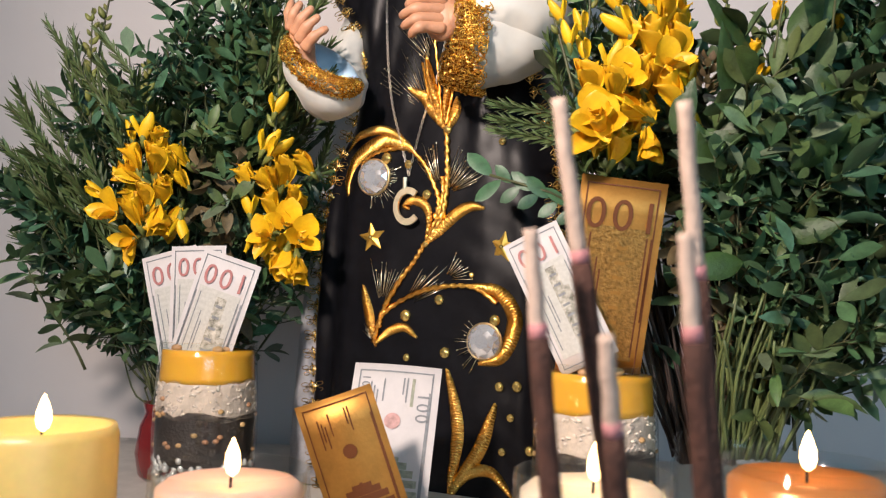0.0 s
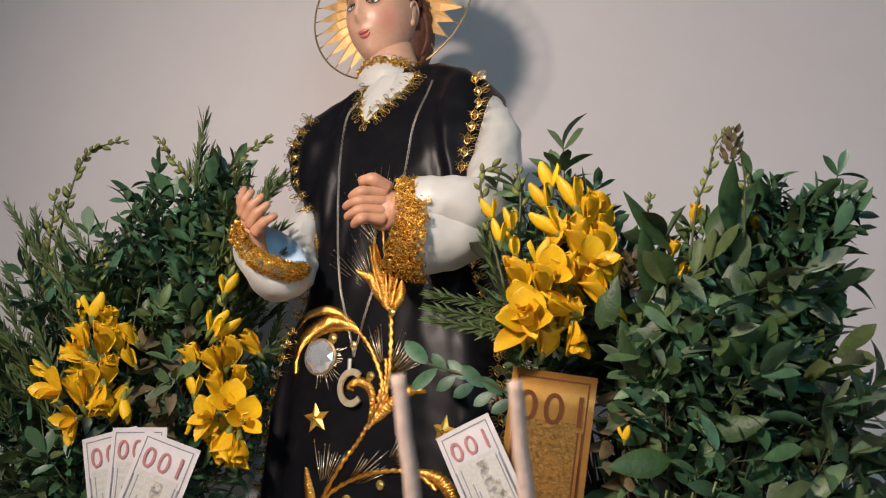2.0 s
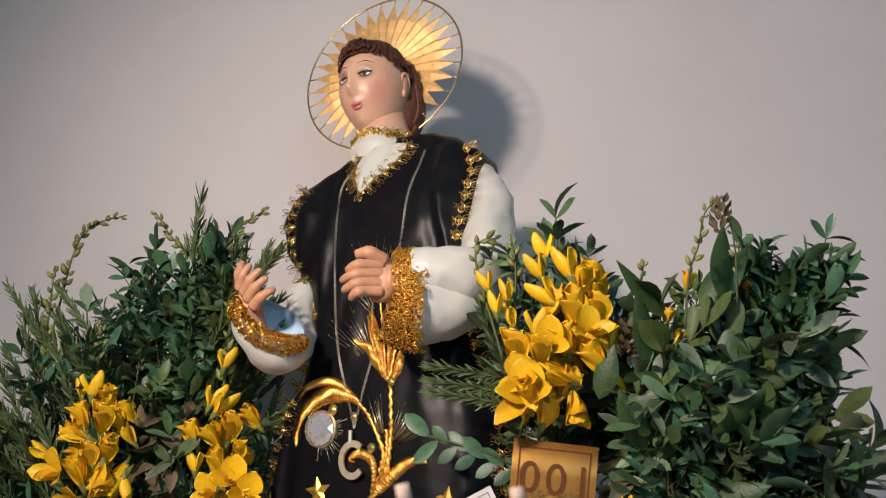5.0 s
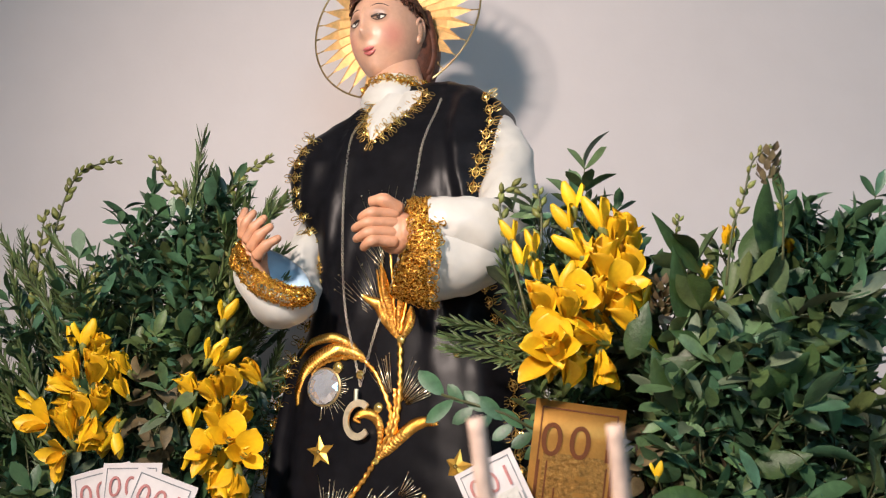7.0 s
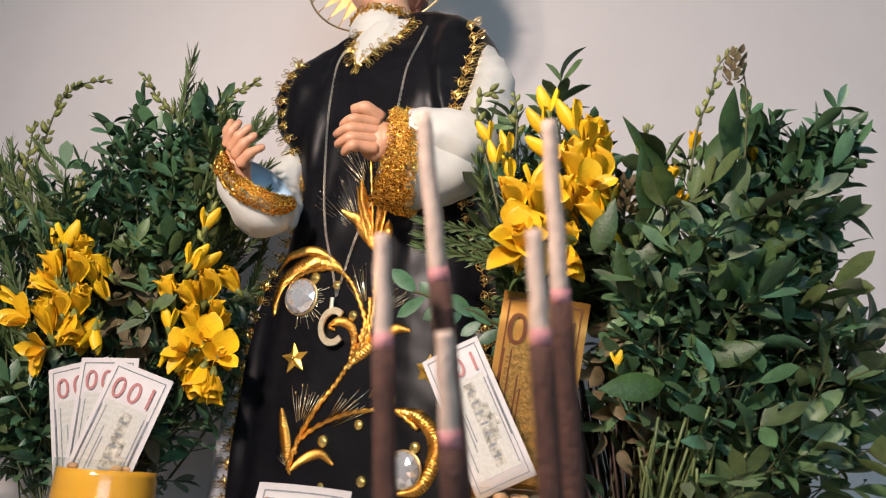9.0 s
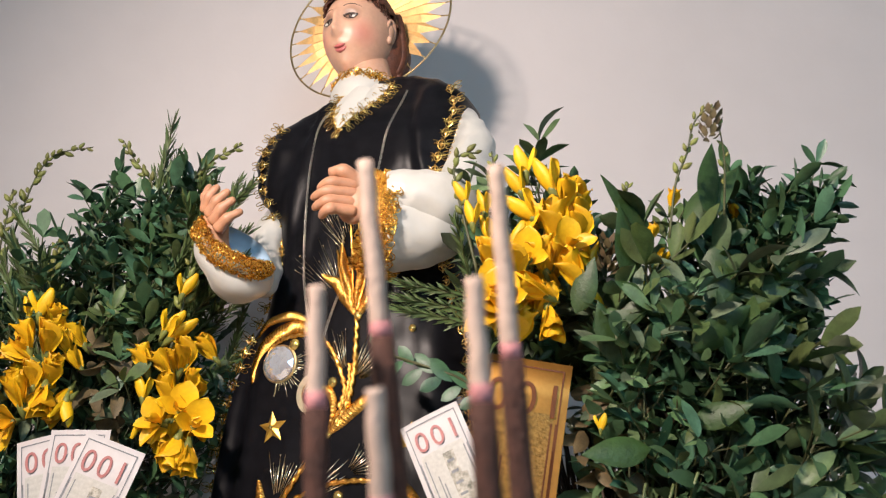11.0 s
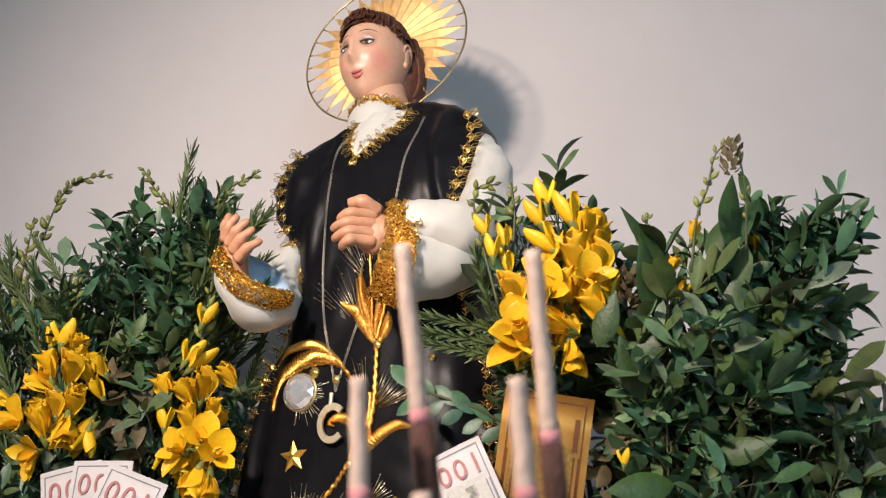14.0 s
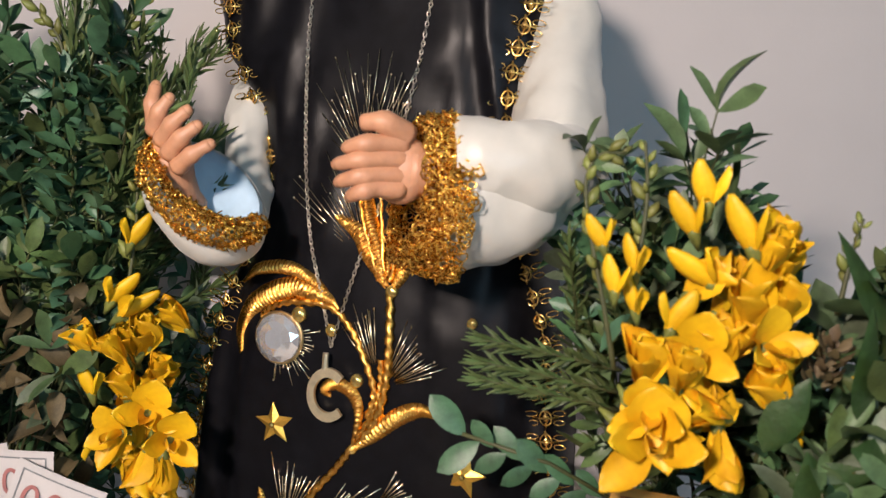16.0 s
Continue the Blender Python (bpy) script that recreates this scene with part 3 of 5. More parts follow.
# rouge on the cheeks, a soft round stain in the face paint
nt = FACE.node_tree
link = nt.nodes["Principled BSDF"].inputs["Base Color"].links[0].from_socket
for s in (-1, 1):
    dist, fade, tint = nt.nodes.new("ShaderNodeVectorMath"), nt.nodes.new("ShaderNodeMapRange"), nt.nodes.new("ShaderNodeMix")
    dist.operation, dist.inputs[1].default_value = "DISTANCE", HEAD @ Vector((s * 0.029, -0.036, -0.018))
    fade.inputs["From Min"].default_value, fade.inputs["From Max"].default_value = 0.022, 0.004
    fade.inputs["To Max"].default_value = 0.55
    tint.data_type, tint.inputs["B"].default_value = "RGBA", (0.55, 0.17, 0.13, 1)
    coord = nt.nodes.new("ShaderNodeTexCoord")
    nt.links.new(coord.outputs["Object"], dist.inputs[0])
    nt.links.new(dist.outputs["Value"], fade.inputs[0])
    nt.links.new(fade.outputs[0], tint.inputs["Factor"])
    nt.links.new(link, tint.inputs["A"])
    link = tint.outputs["Result"]
# smoky paint round the eyes
for s in (-1, 1):
    dist, fade, tint = nt.nodes.new("ShaderNodeVectorMath"), nt.nodes.new("ShaderNodeMapRange"), nt.nodes.new("ShaderNodeMix")
    dist.operation, dist.inputs[1].default_value = "DISTANCE", HEAD @ Vector((s * 0.0175, -0.0445, 0.0075))
    fade.inputs["From Min"].default_value, fade.inputs["From Max"].default_value = 0.0135, 0.0065
    fade.inputs["To Max"].default_value = 0.7
    tint.data_type, tint.inputs["B"].default_value = "RGBA", (0.17, 0.085, 0.05, 1)
    nt.links.new(coord.outputs["Object"], dist.inputs[0])
    nt.links.new(dist.outputs["Value"], fade.inputs[0])
    nt.links.new(fade.outputs[0], tint.inputs["Factor"])
    nt.links.new(link, tint.inputs["A"])
    link = tint.outputs["Result"]
nt.links.new(link, nt.nodes["Principled BSDF"].inputs["Base Color"])
n1, n2 = 64, 96
verts = []
for i in range(n1 + 1):
    a = math.pi * i / n1
    for k in range(n2):
        b = 2 * math.pi * k / n2
        d = Vector((math.sin(a) * math.sin(b), -math.sin(a) * math.cos(b), math.cos(a)))
        x, y, z = d.x * 0.045, d.y * 0.053, d.z * 0.066
        if z < 0:
            jaw = 1 - 0.20 * (-d.z) ** 1.5
            x *= jaw
            y *= 1 - 0.22 * (-d.z) if y > 0 else 1 - 0.06 * (-d.z)
        if y < 0:
            up = lambda cx, cz, sx, sz: math.exp(-((x - cx) / sx) ** 2 - ((z - cz) / sz) ** 2)
            y -= 0.0105 * up(0, -0.014, 0.0042, 0.0068) + 0.0075 * up(0, 0.003, 0.0034, 0.015) + 0.003 * (up(0.006, -0.015, 0.003, 0.004) + up(-0.006, -0.015, 0.003, 0.004))
            y += 0.0055 * (up(0.0165, 0.006, 0.0085, 0.0065) + up(-0.0165, 0.006, 0.0085, 0.0065))
            y -= 0.0030 * (up(0, -0.031, 0.011, 0.0045)) + 0.0050 * up(0, -0.053, 0.011, 0.009)
            y -= 0.0022 * (up(0.023, -0.02, 0.012, 0.014) + up(-0.023, -0.02, 0.012, 0.014))
            y += 0.0015 * up(0, -0.0345, 0.008, 0.0012) * 1.5
        verts.append(Vector((x, y, z)))
faces = []
for i in range(n1):
    for k in range(n2):
        l = (k + 1) % n2
        faces.append((i * n2 + k, (i + 1) * n2 + k, (i + 1) * n2 + l, i * n2 + l))
verts_head = verts
g.slot = 1
g.add(verts, faces, HEAD)
g.add(*limb([W(-0.008, 1.012, 1.498), W(-0.006, 1.004, 1.455), W(0.0, 0.998, 1.40)], [0.024, 0.034, 0.036], 24, 32))
g.slot = 1
for s in (-1, 1):
    ear = [HEAD @ Vector((s * (0.0435 + 0.003 * math.sin(q)), 0.006 + 0.0085 * math.cos(q), 0.000 + 0.0140 * math.sin(q) - 0.003 * math.cos(q))) for q in [2 * math.pi * k / 16 for k in range(16)]]
    g.add(*tube(ear, 0.0021, 8, closed=True))
    g.add(*ball(HEAD @ Vector((s * 0.0425, 0.006, 0.0)), (0.0045, 0.0080, 0.0135), 10, 12))
    g.add(*ball(HEAD @ Vector((s * 0.0435, 0.002, -0.0135)), (0.0038, 0.0045, 0.0055), 8, 10))
# lips, brows and eyes
def skin(x, z, lift):
    """A point just off the face."""
    near = sorted(((p.x - x) ** 2 + (p.z - z) ** 2, p.y) for p in face_pts)[:5]
    ws = [1 / (d + 1e-6) for d, y in near]
    return HEAD @ Vector((x, sum(w * y for w, (d, y) in zip(ws, near)) / sum(ws) - lift, z))


face_pts = [p for p in verts_head if p.y < -0.01]
g.slot = 3
for dz, r in ((-0.0318, 0.0024), (-0.0362, 0.0029)):
    g.add(*tube([skin(0.0080 * q, dz - 0.0005 * (1 - q * q) + (0.0002 if dz > -0.034 else 0.0022) * q * q, -0.0006) for q in [k / 6 - 1 for k in range(13)]],
                lambda s, r=r: r * math.sin(math.pi * (0.08 + 0.84 * s)) + 0.0002, 8))
g.slot = 4
for s in (-1, 1):
    g.slot = 5
    g.add(*ball(skin(s * 0.0165, 0.0050, -0.0016), (0.0074, 0.0026, 0.0032), 8, 12))
    g.slot = 4
    g.add(*ball(skin(s * 0.0165 - 0.0010, 0.0054, -0.0006), (0.0033, 0.0023, 0.0031), 8, 12))
    g.add(*tube([skin(s * (0.0090 + 0.0150 * q), 0.0048 - 0.0038 * math.sin(math.pi * q), 0.0003) for q in [k / 8 for k in range(9)]], 0.0007, 6))
    g.add(*tube([skin(s * (0.008 + 0.02 * q), 0.0175 + 0.0052 * math.sin(math.pi * (0.15 + 0.8 * q)), 0.0) for q in [k / 8 for k in range(9)]], lambda t: 0.0008 * math.sin(math.pi * (0.1 + 0.8 * t)), 6))
    g.add(*tube([skin(s * (0.0084 + 0.0165 * q), 0.0056 + 0.0034 * math.sin(math.pi * q), 0.0004) for q in [k / 8 for k in range(9)]], lambda t: 0.0011 + 0.0007 * t, 6))
# hair: a cap of locks
g.slot = 2
verts = []
for i in range(31):
    a = math.radians(3.6) * i
    for k in range(64):
        b = 2 * math.pi * k / 64
        lim = 0.56 + 0.74 * (0.5 + 0.5 * math.cos(b + math.pi)) ** 2.6
        aa = a / math.radians(108) * math.radians(108) * lim
        d = Vector((math.sin(aa) * math.sin(b), -math.sin(aa) * math.cos(b), math.cos(aa)))
        r = 1.075 + 0.035 * noise.noise((b * 5, aa * 6, 3)) + 0.02 * math.sin(b * 17 + 3 * math.sin(aa * 5))
        verts.append(Vector((d.x * 0.047 * r, 0.004 + d.y * 0.055 * r, d.z * 0.067 * r)))
faces = [(i * 64 + k, (i + 1) * 64 + k, (i + 1) * 64 + (k + 1) % 64, i * 64 + (k + 1) % 64) for i in range(30) for k in range(64)]
g.add(verts, faces, HEAD)
for k in range(40):
    b = math.pi + (k / 39 - 0.5) * 2.2
    d = Vector((math.sin(b) * 0.046, -math.cos(b) * 0.052, 0))
    pts = [HEAD @ Vector((d.x * q, 0.004 + d.y * q, z)) for q, z in ((0.95, 0.034), (1.10, 0.006), (1.12, -0.028), (0.94, -0.060 + 0.016 * random.random()))]
    g.add(*tube(spline(pts, 8), lambda s: 0.0085 * (1 - 0.5 * s), 7))
g.add(*ball(HEAD @ Vector((0.013, 0.035, -0.014)), (0.037, 0.033, 0.060), 16, 24))
# fringe over the brow
for k in range(210):
    b = (k / 209 - 0.5) * 3.0 + random.uniform(-0.03, 0.03)
    sw = random.uniform(-0.004, 0.004)
    hz = 0.046 - 0.016 * abs(b) ** 1.5 + random.uniform(-0.006, 0.004)
    pts = [HEAD @ Vector((math.sin(b) * 0.047 * q + sw * (1.05 - q) * 6 * (z < 0.06), 0.004 - math.cos(b) * 0.056 * q, z)) for q, z in ((0.60, 0.061), (0.80 + random.uniform(-0.02, 0.02), hz + 0.012), (0.97, hz))]
    g.add(*tube(spline(pts, 6), lambda s: 0.0015 * (1 - 0.6 * s), 6))
# white bib and stand-up collar
g.slot = 5
bib = [(1.364, -0.038, -0.034), (1.377, -0.045, -0.020), (1.39, -0.048, -0.006), (1.402, -0.049, 0.004), (1.412, -0.048, 0.010), (1.426, -0.042, 0.014)]
vv = [front(a + (b - a) * k / 8, z, 0.0045 + (0.0, 0.003, 0.005, 0.004, -0.001, 0.001, 0.003, 0.002, 0.0)[k]) for z, a, b in bib for k in range(9)]
g.add(vv, [(i * 9 + k, i * 9 + k + 1, i * 9 + k + 10, i * 9 + k + 9) for i in range(5) for k in range(8)])
g.add(*limb([W(-0.007, 0.990, 1.412), W(-0.007, 0.992, 1.428), W(-0.006, 0.997, 1.446)], [0.036, 0.040, 0.037], 12, 28))
# under-robe behind the tunic, flaring at the hem
for s in (-1, 1):
    g.slot = 7
    pts = [Vector((-0.158 if s < 0 else 0.148, -0.012 if s < 0 else 0.02, z - TABLE)) for z in (0.757, 0.85, 0.95, 1.05, 1.12)]
    g.add(*limb(pts, [0.046, 0.044, 0.038, 0.026, 0.016], 30, 24))
g.slot = 5
# sleeves: the raised arm and the bent arm
g.add(*limb([W(-0.070, 1.065, 1.360), W(-0.084, 1.035, 1.31), W(-0.098, 1.000, 1.262), W(-0.096, 0.978, 1.228), W(-0.089, 0.962, 1.198), W(-0.088, 0.952, 1.172)], [0.018, 0.019, 0.019, 0.018, 0.016, 0.008], 44, 32, 0.005))
# the raised sleeve's wide open end, a bag whose mouth faces up to the room
MOUTH, MN = Vector((-0.107, 0.896, 1.203)), Vector((0.44, -0.61, 0.65)).normalized()
MA = Vector((0.76, 0.0, -0.65))
MA = (MA - MN * MA.dot(MN)).normalized()
MB = MN.cross(MA)
if MB.z < 0:
    MB = -MB


def bag(shrink, depth, rows, n=40):
    vv = []
    for i in range(rows + 1):
        s = i / rows
        r = (1 + 0.16 * math.sin(math.pi * min(1, s * 1.5))) * math.sqrt(max(0.0, 1 - s ** 2.6)) * shrink
        c = MOUTH - MN * depth * s + Vector((0.012 * s, 0, -0.012 * s))
        for k in range(n):
            q = 2 * math.pi * k / n
            p = c + (MA * math.cos(q) * 0.041 + MB * math.sin(q) * 0.033) * r
            vv.append(STI @ (p + 0.0035 * s * noise.noise_vector(p * 45)))
    return vv, [(i * n + k, i * n + (k + 1) % n, (i + 1) * n + (k + 1) % n, (i + 1) * n + k) for i in range(rows) for k in range(n)]


g.add(*bag(1.0, 0.052, 12))
g.slot = 6
g.add(*bag(0.94, 0.030, 8))
g.slot = 5
g.add(*limb([W(0.098, 0.968, 1.395), W(0.120, 0.940, 1.355), W(0.125, 0.903, 1.285), W(0.122, 0.87, 1.225)], [0.021, 0.028, 0.031, 0.033], 40, 32, 0.006))
g.add(*limb([W(0.130, 0.884, 1.226), W(0.108, 0.857, 1.216), W(0.082, 0.845, 1.206), W(0.050, 0.842, 1.203)], [0.014, 0.025, 0.034, 0.038], 40, 32, 0.004))
g.add(*limb([W(0.131, 0.872, 1.236), W(0.105, 0.838, 1.234), W(0.080, 0.830, 1.234), W(0.052, 0.830, 1.232)], [0.027, 0.029, 0.028, 0.026], 40, 32, 0.004))
# hands: tapered fingers on a palm
g.slot = 0
g.add(*ball(W(0.020, 0.826, 1.226), (0.019, 0.013, 0.021), 10, 14))
for tip, z0, z1 in ((-0.012, 1.241, 1.236), (-0.017, 1.232, 1.226), (-0.015, 1.223, 1.216), (-0.008, 1.215, 1.208)):
    g.add(*limb([W(0.022, 0.820, z0), W(0.006, 0.812, z0 - 0.001), W((tip + 0.004) / 2, 0.809, (z0 + z1) / 2), W(tip, 0.816, z1)], [0.0064, 0.0058, 0.0054, 0.0034], 14, 12))
    g.add(*ball(W(tip, 0.816, z1), (0.0035, 0.0035, 0.0035), 6, 8))
g.add(*limb([W(0.022, 0.822, 1.245), W(0.009, 0.812, 1.252), W(-0.004, 0.815, 1.251)], [0.0085, 0.0070, 0.0046], 10, 12))
g.add(*limb([W(0.05, 0.835, 1.225), W(0.022, 0.826, 1.226)], [0.017, 0.016], 6, 14))
g.add(*ball(W(-0.131, 0.890, 1.224), (0.0145, 0.012, 0.018), 10, 14))
for p0, p1 in (((-0.141, 0.886, 1.236), (-0.130, 0.876, 1.258)), ((-0.135, 0.882, 1.230), (-0.117, 0.870, 1.251)),
               ((-0.130, 0.880, 1.222), (-0.110, 0.869, 1.242)), ((-0.124, 0.880, 1.214), (-0.102, 0.872, 1.231)), ((-0.142, 0.893, 1.238), (-0.144, 0.894, 1.266))):
    a, b = W(*p0), W(*p1)
    g.add(*limb([a, a.lerp(b, 0.55) + Vector((0, -0.004, 0)), b], [0.0064, 0.0056, 0.0036], 12, 12))
    g.add(*ball(b, (0.0037, 0.0037, 0.0037), 6, 8))
g.add(*limb([W(-0.131, 0.890, 1.224), W(-0.128, 0.902, 1.200), W(-0.122, 0.912, 1.185)], [0.0135, 0.0125, 0.0125], 8, 14))
# plinth
g.slot = 5
g.add(*lathe([(0.118, 0.0), (0.12, 0.004), (0.12, 0.018), (0.11, 0.02)], 40))
statue = g.make("statue", SKIN, mats=[SKIN, FACE, HAIR, LIPS, EYE, WHITE, BLUE, SILVER])
statue.matrix_world = ST
tagged(statue, "painted plaster saint statue with white sleeves and raised palm", "statue")


# gold lace at cuffs and collar
def lace(name, label, path, radii, n, a0=0, a1=360, size=0.0045):
    """Curled metallic thread round a sleeve's end."""
    pts = spline(path, 40)
    gg = Geo()
    for i in range(n):
        s = random.random()
        j = min(39, int(s * 40))
        p = pts[j]
        t = (pts[j + 1] - pts[j]).normalized()
        u = t.orthogonal().normalized()
        w = t.cross(u)
        a = radians(random.uniform(a0, a1))
        q = s * (len(radii) - 1)
        jj = min(int(q), len(radii) - 2)
        r = radii[jj] + (radii[jj + 1] - radii[jj]) * (q - jj) + random.uniform(0.0003, 0.003)
        o = math.cos(a) * u + math.sin(a) * w
        tang = t.cross(o)
        c = p + o * r
        sz = size * random.uniform(0.5, 1.2)
        ph = random.uniform(0, 6.28)
        curl = [c + t * sz * math.cos(ph + k * 0.9) * (1 - k * 0.04) + tang * sz * math.sin(ph + k * 0.9) * (1 - k * 0.04) + o * 0.0006 * k * random.uniform(-0.5, 1) for k in range(8)]
        gg.add(*tube(curl, 0.00062, 4))
    ob = gg.make(name, LACE)
    ob.matrix_world = ST
    return tagged(ob, label, "lace cuff")


lace("lace_cuff", "curled gold lace cuff on the bent arm", [W(0.062, 0.842, 1.205), W(0.044, 0.842, 1.207), W(0.026, 0.838, 1.21)], [0.043, 0.042, 0.038], 900)
lace("lace_cuff", "narrow gold lace band at the wrist of the bent arm", [W(0.050, 0.836, 1.231), W(0.03, 0.832, 1.231)], [0.028, 0.024], 330)
lace("lace_cuff", "curled gold lace cuff on the raised arm", [STI @ (MOUTH + MN * 0.001 + MA * 0.042 * math.cos(q) - MB * 0.034 * math.sin(q)) for q in [math.pi * (1.06 - 1.1 * k / 8) for k in range(9)]], [0.003, 0.004, 0.0055, 0.007, 0.0065, 0.004], 680)
lace("lace_collar", "gold lace edging round the statue's collar", [W(-0.005, 0.997, 1.438), W(-0.005, 0.997, 1.452)], [0.039, 0.038], 260, size=0.004)

# halo of gilded rays in a wire ring
halo = empty("halo", "gilded sunburst halo of pleated rays inside a thin wire ring", "halo")
HM = Matrix.Translation((-0.019, 1.045, 1.576)) @ Euler((radians(-6), 0, radians(-20))).to_matrix().to_4x4()
halo.matrix_world = HM
HR = 0.117
v, f = tube([Vector((HR * math.cos(2 * math.pi * k / 96), 0, HR * math.sin(2 * math.pi * k / 96))) for k in range(96)], 0.0013, 8, closed=True)
mesh_ob("wire_ring", v, f, BRASS, halo)
for k in range(32):
    a = 2 * math.pi * (k + 0.5) / 32
    r1 = HR - 0.004 if k % 2 == 0 else HR - 0.008
    w = 0.0092
    v = [Vector((0.030, 0, -w * 0.45)), Vector((0.030, 0, w * 0.45)), Vector((0.080, 0, -w)), Vector((0.080, 0, w)), Vector((r1, 0, 0)),
         Vector((0.030, -0.003, 0)), Vector((0.080, -0.0062, 0)), Vector((0.055, -0.004, 0))]
    f = [(0, 2, 6, 5), (5, 6, 3, 1), (2, 4, 6), (6, 4, 3), (1, 3, 2, 0), (3, 4, 2)]
    m = Euler((0, -a, 0)).to_matrix().to_4x4()
    ob = mesh_ob("ray", [m @ p for p in v], f, LEAFGOLD, halo, smooth=False)
    v, f = tube([m @ Vector((r1 - 0.004, -0.0005, 0)), m @ Vector((HR, 0, 0))], 0.0009, 5)
    mesh_ob("pin", v, f, BRASS, ob)
v, f = tube([Vector((0, 0.002, -0.02)), Vector((0, 0.004, -0.09)), Vector((0.0, -0.012, -0.135))], 0.0025, 6)
mesh_ob("mounting_rod", v, f, BRASS, halo)

# necklace with a horseshoe
necklace = empty("necklace", "long fine metal chain with a horseshoe pendant", "necklace")
necklace.matrix_world = ST


def links(points):
    pts = spline(points, 400)
    gg, acc, last, k = Geo(), 0, pts[0], 0
    for i, p in enumerate(pts):
        acc += (p - last).length
        last = p
        if acc > 0.0028:
            acc = 0
            t = (pts[min(i + 1, 400)] - pts[i - 1]).normalized()
            o = Vector((0, -1, 0)) if k % 2 else t.cross(Vector((0, -1, 0))).normalized()
            k += 1
            o = (o - t * o.dot(t)).normalized()
            gg.add(*tube([p + t * 0.0021 * math.cos(q) + o * 0.0012 * math.sin(q) for q in [2 * math.pi * j / 8 for j in range(8)]], 0.00045, 4, closed=True))
    return gg


links([front(u, z, 0.0022) for u, z in ((-0.050, 1.40), (-0.0672, 1.3754), (-0.067, 1.32), (-0.0647, 1.2651), (-0.059, 1.21), (-0.0492, 1.1656), (-0.036, 1.125), (-0.0264, 1.0938))]).make("chain", CHAIN, necklace)
links([front(u, z, 0.0022) for u, z in ((0.038, 1.41), (0.0347, 1.3922), (0.0262, 1.3502), (0.0189, 1.2909), (0.0, 1.20), (-0.012, 1.15), (-0.0264, 1.0938))]).make("chain", CHAIN, necklace)
gg = Geo()
c = front(-0.0225, 1.0600, 0.006)
for r0, r1, y0, y1 in ((0.0112, 0.0172, 0, -0.0028),):
    n = 28
    v = []
    for k in range(n + 1):
        a = radians(48 + 270 * k / n)
        for r, y in ((r0, y0), (r1, y0), (r1, y1), (r0, y1)):
            v.append(c + Vector((r * math.cos(a) * 0.95, y, r * math.sin(a) * 1.15)))
    f = []
    for k in range(n):
        for j in range(4):
            f.append((k * 4 + j, k * 4 + (j + 1) % 4, k * 4 + 4 + (j + 1) % 4, k * 4 + 4 + j))
    f += [(0, 3, 2, 1), (n * 4, n * 4 + 1, n * 4 + 2, n * 4 + 3)]
    gg.add(v, f)
gg.add(*tube([c + Vector((-0.004, -0.001, 0.018)), c + Vector((-0.004, -0.001, 0.030))], 0.0022, 6))
gg.make("horseshoe_pendant", SHOE, necklace, "pale brushed horseshoe pendant", smooth=False)

# ---- herb and flower bunches ----
def leaf_geo(g, m, length, width, cup=0.2, bend=0.25, n=4, peak=0.55, point=0.6):
    """A blade with a folded midrib that bends back."""
    verts, faces = [], []
    for i in range(n + 1):
        s = i / n
        w = width * 0.5 * (math.sin(math.pi * s ** (math.log(0.5) / math.log(peak))) ** point if 0 < s < 1 else 0.0) + 0.0004
        y = bend * length * s * s
        verts += [(-w, y - cup * w, s * length), (0, y, s * length), (w, y - cup * w, s * length)]
    for i in range(n):
        a = i * 3
        faces += [(a, a + 1, a + 4, a + 3), (a + 1, a + 2, a + 5, a + 4)]
    g.add(verts, faces, m)


def aim(p, d, roll):
    q = Vector(d).normalized().to_track_quat("Z", "Y").to_matrix().to_4x4()
    return Matrix.Translation(p) @ q @ Euler((0, 0, roll)).to_matrix().to_4x4()


def facing(p, d, lean=0.0):
    """A pose at p along d whose blade shows its face to the room."""
    z = Vector(d).normalized()
    n = Vector((lean, -1, 0.25))
    y = (n - z * n.dot(z)).normalized()
    m = Matrix((y.cross(z), y, z)).transposed().to_4x4()
    return Matrix.Translation(p) @ m


